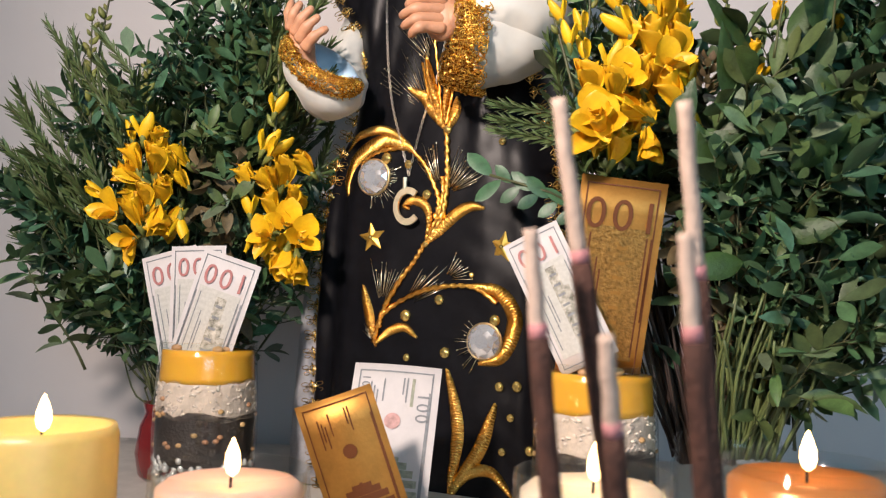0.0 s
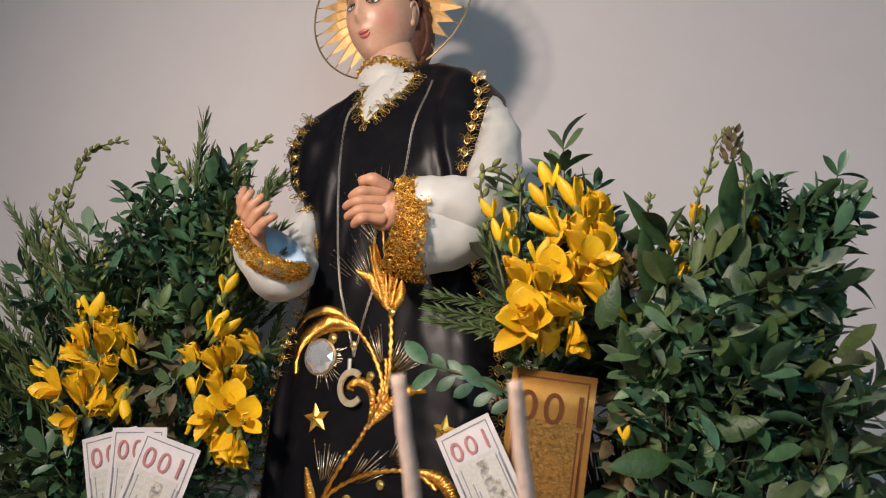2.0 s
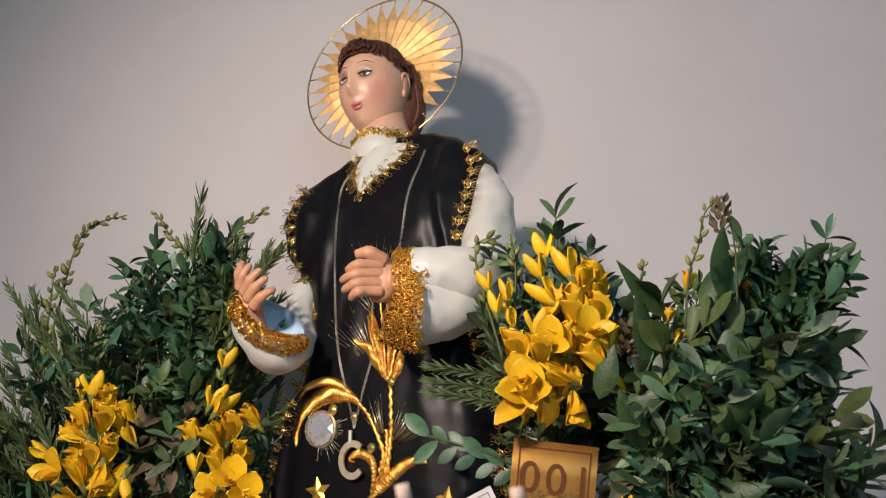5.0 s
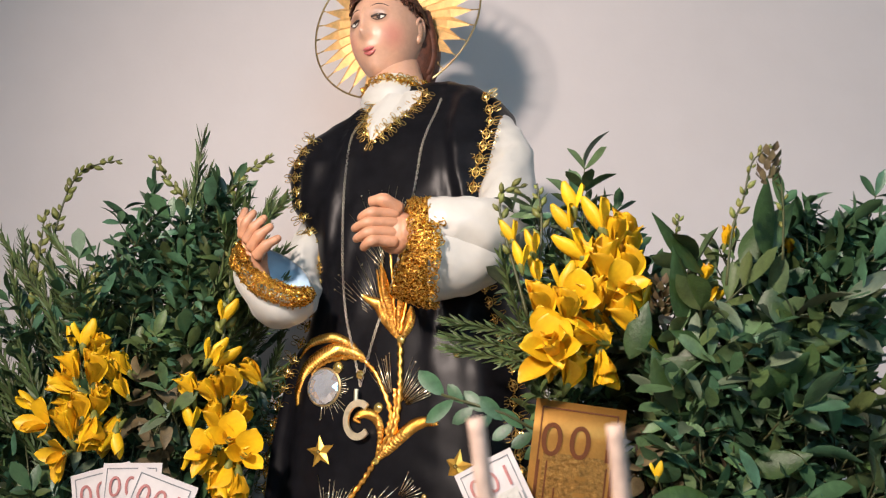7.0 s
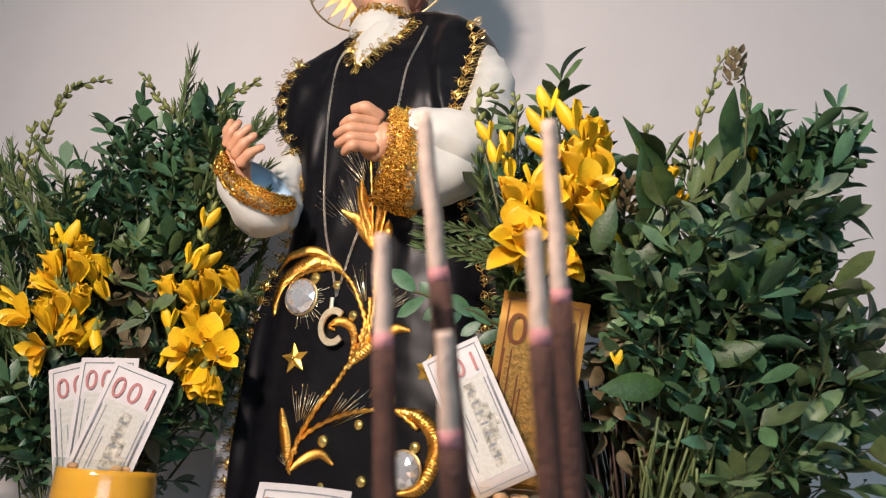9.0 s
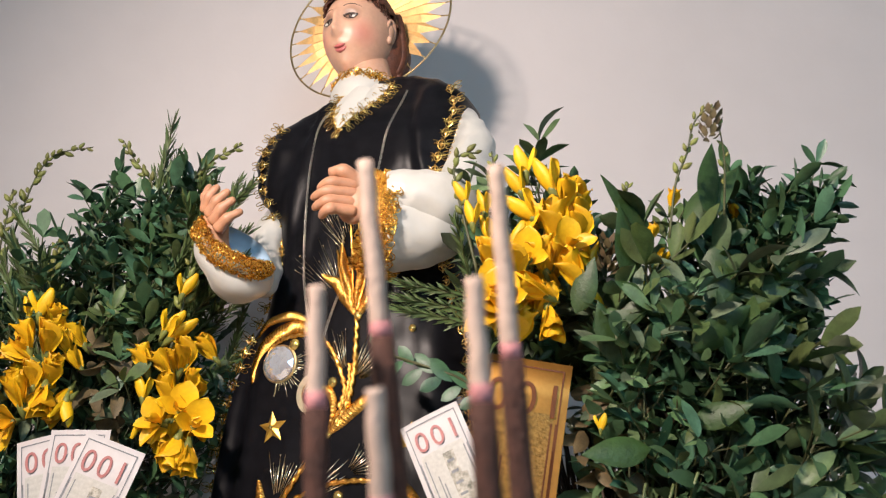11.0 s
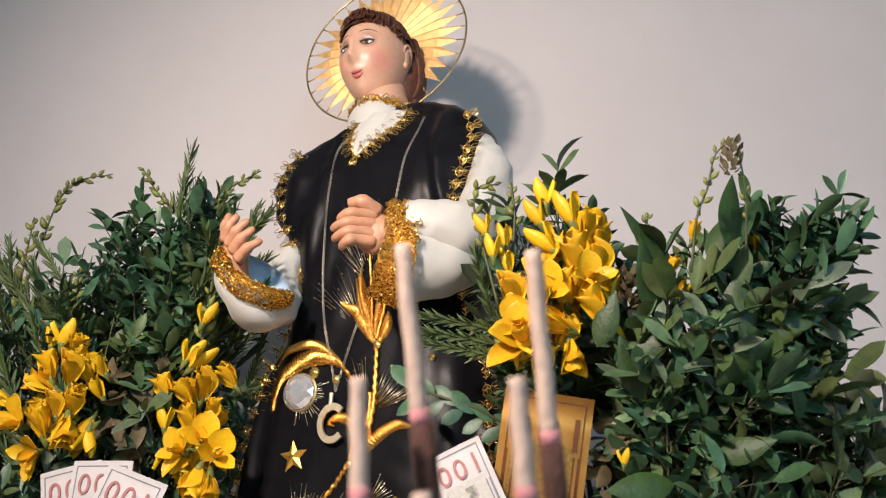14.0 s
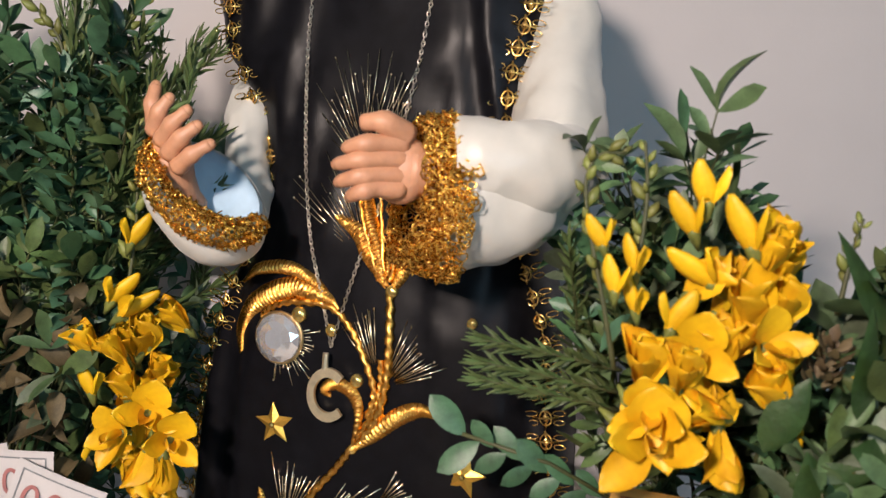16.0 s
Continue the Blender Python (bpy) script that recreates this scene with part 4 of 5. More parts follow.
def rue_geo(length, pairs, size, seed):
    """A stalk with pinnate groups of oval leaflets."""
    rnd = random.Random(seed)
    g = Geo()
    sway = [rnd.uniform(-0.12, 0.12) for _ in range(2)]
    pts = [Vector((sway[0] * length * (i / 8) ** 2, sway[1] * length * (i / 8) ** 2, length * i / 8)) for i in range(9)]
    g.slot = 1
    g.add(*tube(pts, lambda s: 0.0016 * (1 - 0.6 * s), 5))
    for k in range(pairs):
        s = 0.12 + 0.88 * (k + rnd.random() * 0.5) / pairs
        p = pts[0].lerp(pts[8], s)
        p = Vector((sway[0] * length * s * s, sway[1] * length * s * s, length * s))
        az = k * 2.4 + rnd.uniform(-0.4, 0.4)
        tilt = rnd.uniform(0.5, 1.0) * (1.1 - 0.55 * s)
        d = Vector((math.cos(az) * math.sin(tilt), math.sin(az) * math.sin(tilt), math.cos(tilt)))
        pl = size * rnd.uniform(0.9, 1.5)
        g.slot = 1
        g.add(*tube([p, p + d * pl], 0.0007, 4, caps=False))
        g.slot = 0
        side = d.cross(Vector((0, 0, 1))).normalized()
        for q, sp in ((1.0, 0), (0.95, 0.9), (0.95, -0.9), (0.5, 1.0), (0.5, -1.0)):
            if rnd.random() < 0.12:
                continue
            dd = (d * math.cos(sp) + side * math.sin(sp) + Vector((0, 0, rnd.uniform(-0.25, 0.3)))).normalized()
            L = size * rnd.uniform(0.75, 1.25) * (1.15 if sp == 0 else 0.9)
            leaf_geo(g, aim(p + d * pl * q, dd, rnd.uniform(-0.9, 0.9) + math.pi), L, L * rnd.uniform(0.29, 0.43), rnd.uniform(0.05, 0.7), rnd.uniform(-0.25, 0.5), 5, rnd.uniform(0.52, 0.64))
    return g


def rosemary_geo(length, n, size, seed):
    rnd = random.Random(seed)
    g = Geo()
    sway = rnd.uniform(-0.15, 0.15)
    at = lambda s: Vector((sway * length * s * s, 0, length * s))
    g.slot = 1
    g.add(*tube([at(i / 8) for i in range(9)], lambda s: 0.0019 * (1 - 0.6 * s), 5))
    g.slot = 0
    for k in range(n):
        s = 0.05 + 0.95 * k / n
        az = k * 2.4 + rnd.uniform(-0.3, 0.3)
        tilt = rnd.uniform(0.35, 0.75) * (1.1 - 0.5 * s)
        d = Vector((math.cos(az) * math.sin(tilt), math.sin(az) * math.sin(tilt), math.cos(tilt)))
        L = size * rnd.uniform(0.7, 1.2)
        leaf_geo(g, aim(at(s), d, rnd.uniform(0, 6)), L, L * 0.13, 0.4, rnd.uniform(-0.1, 0.15), 2, 0.5)
    return g


def petal_geo(g, m, length, width, cup, bend, twist=0.0):
    """A rounded, cupped petal with a soft wave along its rim."""
    n = 11
    verts, faces = [], []
    for i in range(n + 1):
        s = 0.5 - 0.5 * math.cos(math.pi * i / n)
        w = width * 0.5 * (0.10 * (1 - s) + min(1.0, (s * 1.7) ** 0.75) * math.sqrt(max(0.0, 1 - s ** 6)))
        for k in range(7):
            q = k / 3 - 1
            y = bend * length * s * s - cup * w * q * q + 0.0009 * s * math.sin(s * 7 + q * 4 + twist * 9) * abs(q)
            verts.append((w * q * (1 - 0.18 * cup * q * q), y, length * (s - 0.06 * s * q * q)))
    for i in range(n):
        for k in range(6):
            a = i * 7 + k
            faces.append((a, a + 1, a + 8, a + 7))
    g.add(verts, faces, m)


def turn(rx, rz):
    return Euler((rx, 0, rz)).to_matrix().to_4x4()


def calyx(g):
    g.slot = 1
    g.add(*lathe([(0.0010, -0.009), (0.0030, -0.002), (0.0040, 0.003), (0.0032, 0.006)], 7))
    g.slot = 0


def pod_geo(seed, size=0.030):
    """An unopened broom blossom: a bowed, flattened pod with a folded seam."""
    rnd = random.Random(seed)
    g = Geo()
    calyx(g)
    bow = rnd.uniform(0.18, 0.34)
    pts = [Vector((bow * size * math.sin(math.pi * 0.5 * k / 9) ** 2, 0, size * k / 9)) for k in range(10)]
    v, f = tube(pts, lambda s: size * (0.035 + 0.19 * math.sin(math.pi * min(1.0, 0.08 + 0.90 * s)) ** 0.8), 9)
    g.add([Vector((p.x, p.y * 0.62, p.z)) for p in v], f)
    petal_geo(g, turn(0.10, -math.pi / 2), size * 0.9, size * 0.40, 0.9, -0.28)
    return g


def half_geo(seed, size=0.036):
    """A half open blossom: petals wrapped round one another."""
    rnd = random.Random(seed)
    g = Geo()
    calyx(g)
    for k in range(5):
        petal_geo(g, turn(-0.08 - 0.05 * k, k * 2.2 + rnd.uniform(-0.3, 0.3)), size * rnd.uniform(0.85, 1.05), size * rnd.uniform(0.50, 0.66), 0.80, 0.03 + 0.04 * k, rnd.random())
    return g


def open_geo(seed, size=0.034):
    """An open broom blossom: a broad standard, two wings and a folded keel."""
    rnd = random.Random(seed)
    g = Geo()
    calyx(g)
    petal_geo(g, turn(-0.60, 0), size * 1.0, size * 0.84, 0.26, 0.16, rnd.random())
    for s in (-1, 1):
        petal_geo(g, turn(-0.62, s * (1.9 + rnd.uniform(-0.25, 0.25))), size * 0.95, size * 0.54, 0.36, rnd.uniform(0.0, 0.25), rnd.random())
    for s in (-1, 1):
        petal_geo(g, turn(-0.30, math.pi + s * 0.45), size * 0.85, size * 0.40, 0.75, rnd.uniform(-0.15, 0.1), rnd.random())
    if seed % 2:
        petal_geo(g, turn(-0.95, rnd.uniform(2.4, 3.8)), size * 1.0, size * 0.56, 0.5, 0.25, rnd.random())
    return g


def shared(name, g, mats):
    ob = g.make(name, None, None, mats=mats)
    me = ob.data
    bpy.data.objects.remove(ob)
    return me


def inside(poly, x, z):
    c = False
    for (x0, z0), (x1, z1) in zip(poly, poly[1:] + poly[:1]):
        if (z0 > z) != (z1 > z) and x < (x1 - x0) * (z - z0) / (z1 - z0) + x0:
            c = not c
    return c


def put(name, me, parent, m, s=1.0):
    ob = new(name, me)
    ob.parent = parent
    ob.matrix_basis = m @ Matrix.Scale(s, 4)
    return ob


rue_me = [shared("rue_sprig", rue_geo(0.085 + 0.02 * (i % 3), 8 + i % 3, 0.0245, i), [RUE if i % 3 else OLIVE, STEM]) for i in range(8)]
pale_me = [shared("leafy_sprig", rue_geo(0.11 + 0.02 * (i % 3), 5 + i % 3, 0.031, 40 + i), [(RUE2, RUE, RUE2, GREYLEAF, OLIVE, RUE)[i], STEM]) for i in range(6)]
needle_me = [shared("rosemary_sprig", rosemary_geo(0.11 + 0.02 * i, 90, 0.020, 80 + i), [NEEDLE, STEM]) for i in range(4)]
pod_me = [shared("flower", pod_geo(160 + i), [PETAL, BUD]) for i in range(3)]
half_me = [shared("flower", half_geo(170 + i), [PETAL, BUD]) for i in range(4)]
open_me = [shared("flower", open_geo(180 + i), [PETAL, BUD]) for i in range(5)]
g = Geo()
leaf_geo(g, None, 0.066, 0.029, 0.45, -0.25, 10, 0.40, 0.95)
broad_me = shared("leaf", g, [DARKLEAF])
g = Geo()
leaf_geo(g, None, 0.034, 0.0165, 0.2, -0.2, 6, 0.55)
long_me = shared("leaf", g, [RUE])
g = Geo()
leaf_geo(g, None, 0.030, 0.016, 0.8, 0.5, 6, 0.5)
dry_me = shared("withered_leaf", g, [DRY])


twig_g = Geo()
twig_g.add(*tube([Vector((0.002 * math.sin(i * 0.7), 0, 0.013 * i)) for i in range(10)], lambda s: 0.0017 * (1 - 0.6 * s), 5))
twig_me = shared("leafy_sprig", twig_g, [STEM])
oval_me = []
for i in range(5):
    g = Geo()
    leaf_geo(g, None, 0.024 + 0.0025 * i, 0.0095 + 0.001 * (i % 3), 0.1 + 0.07 * i, -0.05 + 0.1 * i, 6, 0.58)
    oval_me.append(shared("leaf", g, [(RUE, RUE2, OLIVE, RUE2, GREYLEAF)[i]]))


def sprig(parent, m, s, rnd):
    ob = put("leafy_sprig", twig_me, parent, m, s)
    for k in range(8):
        z = 0.012 + 0.105 * k / 7
        az = k * 2.4 + rnd.uniform(-0.4, 0.4)
        tilt = rnd.uniform(0.6, 1.1) * (1.15 - 0.5 * k / 7)
        d = Vector((math.cos(az) * math.sin(tilt), math.sin(az) * math.sin(tilt), math.cos(tilt)))
        side = d.cross(Vector((0, 0, 1))).normalized()
        for q, sp in ((0.022, 0), (0.018, 0.95), (0.018, -0.95)):
            dd = d * math.cos(sp) + side * math.sin(sp) + Vector((0, 0, rnd.uniform(-0.3, 0.3)))
            put("leaf", rnd.choice(oval_me), ob, aim(Vector((0, 0, z)) + d * q * 0.7, dd, rnd.uniform(-0.9, 0.9) + math.pi), rnd.uniform(0.75, 1.15))


def bunch(name, label, base, poly, yc, depth, counts, lean, stems, clear=()):
    """Sprigs fanned out from a tied foot, filling an outline."""
    thing = empty(name, label, "herb bunch", base)
    rnd = random.Random(hash(len(name)) + len(counts))
    base = Vector(base)
    xs, zs = [p[0] for p in poly], [p[1] for p in poly]
    cx, cz = sum(xs) / len(xs), sum(zs) / len(zs)
    stemgeo, spots = [], []
    for sname, mes, count, s0, s1, sub in counts:
        made = 0
        while made < count:
            x, z = rnd.uniform(min(xs), max(xs)), rnd.uniform(min(zs), max(zs))
            if not inside(poly, x, z) or (sub and not inside(sub, x, z)):
                continue
            rim = min(1.0, math.hypot((x - cx) / (max(xs) - min(xs)), (z - cz) / (max(zs) - min(zs))) * 1.8)
            y = yc + depth * (rnd.random() ** 1.3 * 2 - 1) * (1 - 0.55 * rim)
            if any(x0 < x < x1 and z0 < z < z1 for x0, z0, x1, z1 in clear) and y < yc + depth * 0.3:
                y = yc + depth * rnd.uniform(0.3, 1.0)
            tip = Vector((x, y, z))
            out = (tip - base)
            d = out.normalized() * 0.8 + Vector((rnd.uniform(-0.45, 0.45) + lean * (x - cx) * 2, rnd.uniform(-0.75, 0.1), rnd.uniform(-0.35, 0.4)))
            d.normalize()
            s = rnd.uniform(s0, s1)
            me = rnd.choice(mes)
            start = tip - d * 0.095 * s
            spots.append((y, sname, me, aim(start - base, d, rnd.uniform(0, 6.28)), s, d))
            if rnd.random() < 0.3:
                stemgeo.append((start, base))
            made += 1
    # the foremost leafy sprigs carry leaves of their own; the rest stay joined
    fore = sorted([q for q in spots if q[1] == "leafy_sprig"], key=lambda q: q[0])[:8]
    for q in spots:
        y, sname, me, m, s, d = q
        if q in fore:
            sprig(thing, m, s, rnd)
        else:
            tagged(put(sname, me, thing, m, s), kind="stuff")
    g = Geo()
    for start, b in stemgeo[:stems]:
        foot = Vector((rnd.uniform(-0.022, 0.022), rnd.uniform(-0.022, 0.022), rnd.uniform(-0.01, 0.03)))
        a = start - b
        mid = a * 0.5 + Vector((rnd.uniform(-0.015, 0.015), rnd.uniform(-0.02, 0.0), -0.02))
        g.add(*tube(spline([foot, mid, a], 8), lambda s: 0.0015 - 0.0007 * s, 5))
    tagged(g.make("stem", STEM, thing), kind="stuff")
    return thing


POLY_R = [(0.13, 1.215), (0.17, 1.226), (0.235, 1.218), (0.29, 1.20), (0.345, 1.215), (0.395, 1.205), (0.412, 1.178), (0.392, 1.13),
          (0.393, 1.08), (0.408, 1.00), (0.394, 0.94), (0.345, 0.900), (0.305, 0.895), (0.275, 0.945), (0.25, 1.02), (0.205, 1.075), (0.155, 1.08), (0.125, 1.14)]
RUE_R = [(0.34, 1.26), (0.46, 1.26), (0.46, 1.05), (0.34, 1.12)]
LOW_R = [(0.23, 1.15), (0.46, 1.15), (0.46, 0.88), (0.23, 0.88)]
TOP_R = [(0.158, 1.28), (0.24, 1.28), (0.24, 1.1), (0.158, 1.1)]
right = bunch("herb_bunch", "large bunch of rue and yellow broom in a glass jar", (0.282, 0.815, 0.845), POLY_R, 0.785, 0.075,
              [("leafy_sprig", pale_me, 90, 0.8, 1.15, LOW_R), ("rue_sprig", rue_me, 46, 0.8, 1.1, RUE_R), ("rue_sprig", rue_me, 38, 0.7, 1.0, None),
               ("leafy_sprig", pale_me, 26, 0.6, 0.9, TOP_R), ("rosemary_sprig", needle_me, 10, 0.6, 0.8, [(0.1, 1.16), (0.2, 1.16), (0.2, 1.05), (0.1, 1.05)])], 0.6, 34, [(0.125, 1.06, 0.24, 1.225), (0.11, 0.88, 0.24, 1.09)])
POLY_L = [(-0.12, 1.25), (-0.20, 1.29), (-0.28, 1.250), (-0.36, 1.235), (-0.42, 1.190), (-0.475, 1.13), (-0.48, 1.08), (-0.45, 1.0), (-0.405, 0.93),
          (-0.34, 0.895), (-0.29, 0.87), (-0.22, 0.90), (-0.15, 0.97), (-0.125, 1.08)]
left = bunch("herb_bunch", "large bunch of rosemary, rue and yellow broom beside the statue", (-0.29, 1.0, 0.83), POLY_L, 0.985, 0.075,
             [("rosemary_sprig", needle_me, 50, 0.8, 1.1, [(-0.47, 1.25), (-0.33, 1.27), (-0.33, 1.03), (-0.47, 1.0)]), ("rue_sprig", rue_me, 60, 0.8, 1.1, [(-0.33, 1.28), (-0.17, 1.30), (-0.17, 1.08), (-0.33, 1.08)]),
              ("rosemary_sprig", needle_me, 26, 0.8, 1.1, [(-0.21, 1.32), (-0.11, 1.32), (-0.11, 1.1), (-0.21, 1.1)]), ("rue_sprig", rue_me, 45, 0.8, 1.1, None),
              ("leafy_sprig", pale_me, 55, 0.8, 1.1, [(-0.5, 1.08), (-0.12, 1.08), (-0.12, 0.87), (-0.5, 0.87)])], 0.6, 80, [(-0.345, 0.99, -0.25, 1.15), (-0.20, 0.97, -0.12, 1.12), (-0.30, 0.85, -0.14, 1.03)])


def at(parent, name, me, p, d, roll=0.0, s=1.0, label=""):
    base = parent.location
    ob = put(name, me, parent, aim(Vector(p) - base, d, roll), s)
    if label:
        tagged(ob, label)
    if name in ("rosemary_sprig", "seed_head"):
        tagged(ob, kind="stuff")
    return ob


# yellow blossom clusters
rnd = random.Random(5)


def blossoms(parent, spots, y):
    """Blossoms of the named stage at x, z, leaning by degrees from the upright."""
    for stage, x, z, lean, size in spots:
        a = radians(lean)
        d = Vector((math.sin(a), -0.35 if stage == "pod" else -0.55, math.cos(a)))
        if stage == "open" and rnd.random() < 0.45:
            stage = "half"
        mes = {"pod": pod_me, "half": half_me, "open": open_me}[stage]
        if stage == "open":
            d = Vector((math.sin(a) * 0.45, -1.0, math.cos(a) * 0.45))
        long = 0.016 if stage != "open" else 0.004
        p = Vector((x, y + rnd.uniform(-0.010, 0.010), z)) - d.normalized() * long * size
        roll = rnd.uniform(-0.5, 0.5) + (math.pi if stage == "pod" and lean < 0 else 0)
        at(parent, "flower", rnd.choice(mes), p, d, roll, size * 0.92)


blossoms(right, [("pod", 0.173, 1.235, -10, 0.95), ("pod", 0.166, 1.219, -28, 1.0), ("pod", 0.190, 1.217, -25, 1.2), ("pod", 0.171, 1.193, -50, 1.2),
    ("half", 0.206, 1.202, 10, 1.0), ("half", 0.199, 1.176, -8, 1.35), ("half", 0.218, 1.175, 4, 1.15), ("pod", 0.122, 1.206, -22, 0.75),
    ("pod", 0.140, 1.196, -15, 0.8), ("pod", 0.131, 1.185, -8, 0.8), ("pod", 0.143, 1.175, -18, 0.85), ("pod", 0.167, 1.169, 5, 1.0),
    ("half", 0.148, 1.142, -12, 1.15), ("half", 0.167, 1.139, -5, 1.0), ("open", 0.179, 1.146, -60, 1.0), ("open", 0.192, 1.153, -10, 1.15),
    ("half", 0.214, 1.135, -25, 1.2), ("pod", 0.229, 1.152, 15, 0.9), ("half", 0.181, 1.120, -70, 1.15)], 0.733)
blossoms(right, [("open", 0.158, 1.101, -30, 1.25), ("open", 0.174, 1.093, 20, 1.05), ("half", 0.192, 1.115, 30, 1.0), ("half", 0.197, 1.095, 170, 1.1),
    ("pod", 0.229, 1.113, 165, 1.0), ("open", 0.157, 1.116, -80, 1.0), ("half", 0.219, 1.149, 190, 1.0), ("open", 0.209, 1.154, 30, 0.9)], 0.737)
blossoms(left, [("pod", -0.319, 1.137, -8, 0.9), ("pod", -0.299, 1.140, 6, 1.1), ("pod", -0.286, 1.127, 30, 0.9), ("half", -0.309, 1.106, -6, 1.15),
    ("half", -0.285, 1.101, 12, 1.2), ("half", -0.317, 1.086, -70, 1.15), ("pod", -0.348, 1.070, -50, 1.0), ("open", -0.326, 1.044, -60, 1.15),
    ("half", -0.304, 1.049, -10, 1.3), ("open", -0.282, 1.070, 20, 1.1), ("half", -0.277, 1.041, 160, 1.2), ("open", -0.307, 1.019, -140, 1.0),
    ("pod", -0.256, 1.028, 175, 1.05), ("open", -0.295, 1.065, 0, 0.95)], 0.908)
blossoms(left, [("pod", -0.160, 1.169, 20, 1.0), ("pod", -0.167, 1.128, 30, 1.1), ("pod", -0.152, 1.119, 48, 1.25), ("open", -0.151, 1.093, 15, 1.25),
    ("half", -0.188, 1.088, -10, 1.1), ("open", -0.167, 1.084, -30, 1.0), ("open", -0.161, 1.059, 0, 1.1), ("pod", -0.186, 1.061, -5, 1.0),
    ("open", -0.145, 1.037, 40, 1.1), ("open", -0.126, 1.022, 60, 1.1), ("half", -0.145, 0.997, 185, 1.25), ("half", -0.130, 0.992, 165, 1.2),
    ("pod", -0.173, 1.015, 170, 1.1), ("open", -0.160, 1.025, -60, 0.95)], 0.908)
# further blossoms set deeper in each cluster
for parent, depth, line, width in ((right, 0.749, ((0.196, 1.205), (0.200, 1.165), (0.182, 1.130), (0.168, 1.098)), 0.024), (left, 0.925, ((-0.288, 1.130), (-0.290, 1.095), (-0.290, 1.060), (-0.292, 1.035)), 0.028),
                                   (left, 0.925, ((-0.148, 1.105), (-0.152, 1.070), (-0.150, 1.035), (-0.142, 1.005)), 0.020)):
    pts = spline([Vector((x, 0, z)) for x, z in line], 12)
    blossoms(parent, [("half", p.x + width * rnd.uniform(-1, 1), p.z, rnd.uniform(-50, 50) if k < 8 else rnd.uniform(120, 220), rnd.uniform(0.85, 1.15)) for k, p in enumerate(pts)], depth)
# small blossoms half hidden among the broad leaves
blossoms(right, [("pod", 0.288, 1.155, 40, 0.6), ("half", 0.292, 1.197, 10, 0.55), ("half", 0.345, 1.195, 0, 0.5), ("pod", 0.265, 1.135, -30, 0.6), ("half", 0.275, 1.168, 20, 0.5), ("pod", 0.235, 1.02, 0, 0.5)], 0.732)
# flowering stalks above the bunches
def stalk(parent, pts, buds, size, r=0.0016):
    """A thin bending stalk with pointed buds towards its tip."""
    base = Vector(parent.location)
    line = [p - base for p in spline(pts, 20)]
    g = Geo()
    g.slot = 1
    g.add(*tube(line, lambda s: r * (1 - 0.55 * s), 6))
    for k in range(buds):
        s = 0.25 + 0.75 * (k + rnd.random() * 0.5) / buds
        j = min(19, int(s * 20))
        t = (line[j + 1] - line[j]).normalized()
        az = k * 2.4 + rnd.random()
        o = t.orthogonal().normalized()
        o.rotate(Matrix.Rotation(az, 3, t))
        m = aim(line[j], t * 0.85 + o * 0.6, 0)
        q = size * rnd.uniform(0.7, 1.25) * (1.2 - 0.5 * s)
        g.slot = 0
        v, f = lathe([(0.0004, 0), (0.22 * q, 0.25 * q), (0.26 * q, 0.5 * q), (0.16 * q, 0.8 * q), (0.0003, q)], 6)
        g.add([Vector(p) + Vector((0, 0, 0.002)) for p in v], f, m)
    return g.make("bud_stalk", None, parent, mats=[BUD, STEM])


stalk(left, [(-0.402, 0.99, 1.20), (-0.40, 1.0, 1.258), (-0.394, 1.005, 1.318), (-0.379, 1.01, 1.352), (-0.338, 1.016, 1.367)], 26, 0.013)
stalk(left, [(-0.39, 0.97, 1.12), (-0.395, 0.97, 1.20), (-0.40, 0.975, 1.29)], 22, 0.015)
stalk(left, [(-0.205, 0.975, 1.24), (-0.198, 0.98, 1.30), (-0.180, 0.985, 1.337), (-0.145, 0.988, 1.364)], 22, 0.012)
stalk(left, [(-0.225, 0.96, 1.25), (-0.233, 0.96, 1.296), (-0.257, 0.965, 1.323), (-0.278, 0.965, 1.352)], 18, 0.012)
stalk(left, [(-0.32, 0.945, 1.10), (-0.315, 0.945, 1.16), (-0.318, 0.945, 1.22)], 16, 0.016)
stalk(left, [(-0.17, 0.93, 1.10), (-0.165, 0.935, 1.17), (-0.17, 0.94, 1.24)], 16, 0.015)
stalk(right, [(0.280, 0.69, 1.15), (0.284, 0.68, 1.19), (0.292, 0.675, 1.213), (0.298, 0.67, 1.238), (0.312, 0.668, 1.252)], 16, 0.0075, 0.0011)
stalk(right, [(0.322, 0.69, 1.17), (0.320, 0.675, 1.21), (0.315, 0.668, 1.240)], 6, 0.006, 0.0010)
stalk(right, [(0.255, 0.75, 1.17), (0.258, 0.75, 1.20), (0.262, 0.75, 1.222)], 9, 0.009)
stalk(right, [(0.138, 0.745, 1.134), (0.129, 0.745, 1.167), (0.120, 0.748, 1.2), (0.1145, 0.75, 1.228), (0.120, 0.75, 1.243), (0.134, 0.75, 1.245)], 14, 0.012)
stalk(right, [(0.148, 0.76, 1.17), (0.150, 0.76, 1.22), (0.146, 0.76, 1.252)], 9, 0.011)
for p, d, s in (((-0.222, 0.960, 1.364), (0.02, 0, 1), 1.15), ((-0.215, 0.97, 1.33), (0.12, 0, 1), 1.0), ((-0.235, 0.97, 1.32), (-0.12, 0, 1), 1.0)):
    at(left, "rosemary_sprig", needle_me[2], Vector(p) - Vector(d).normalized() * 0.15 * s, d, 0.4, s)
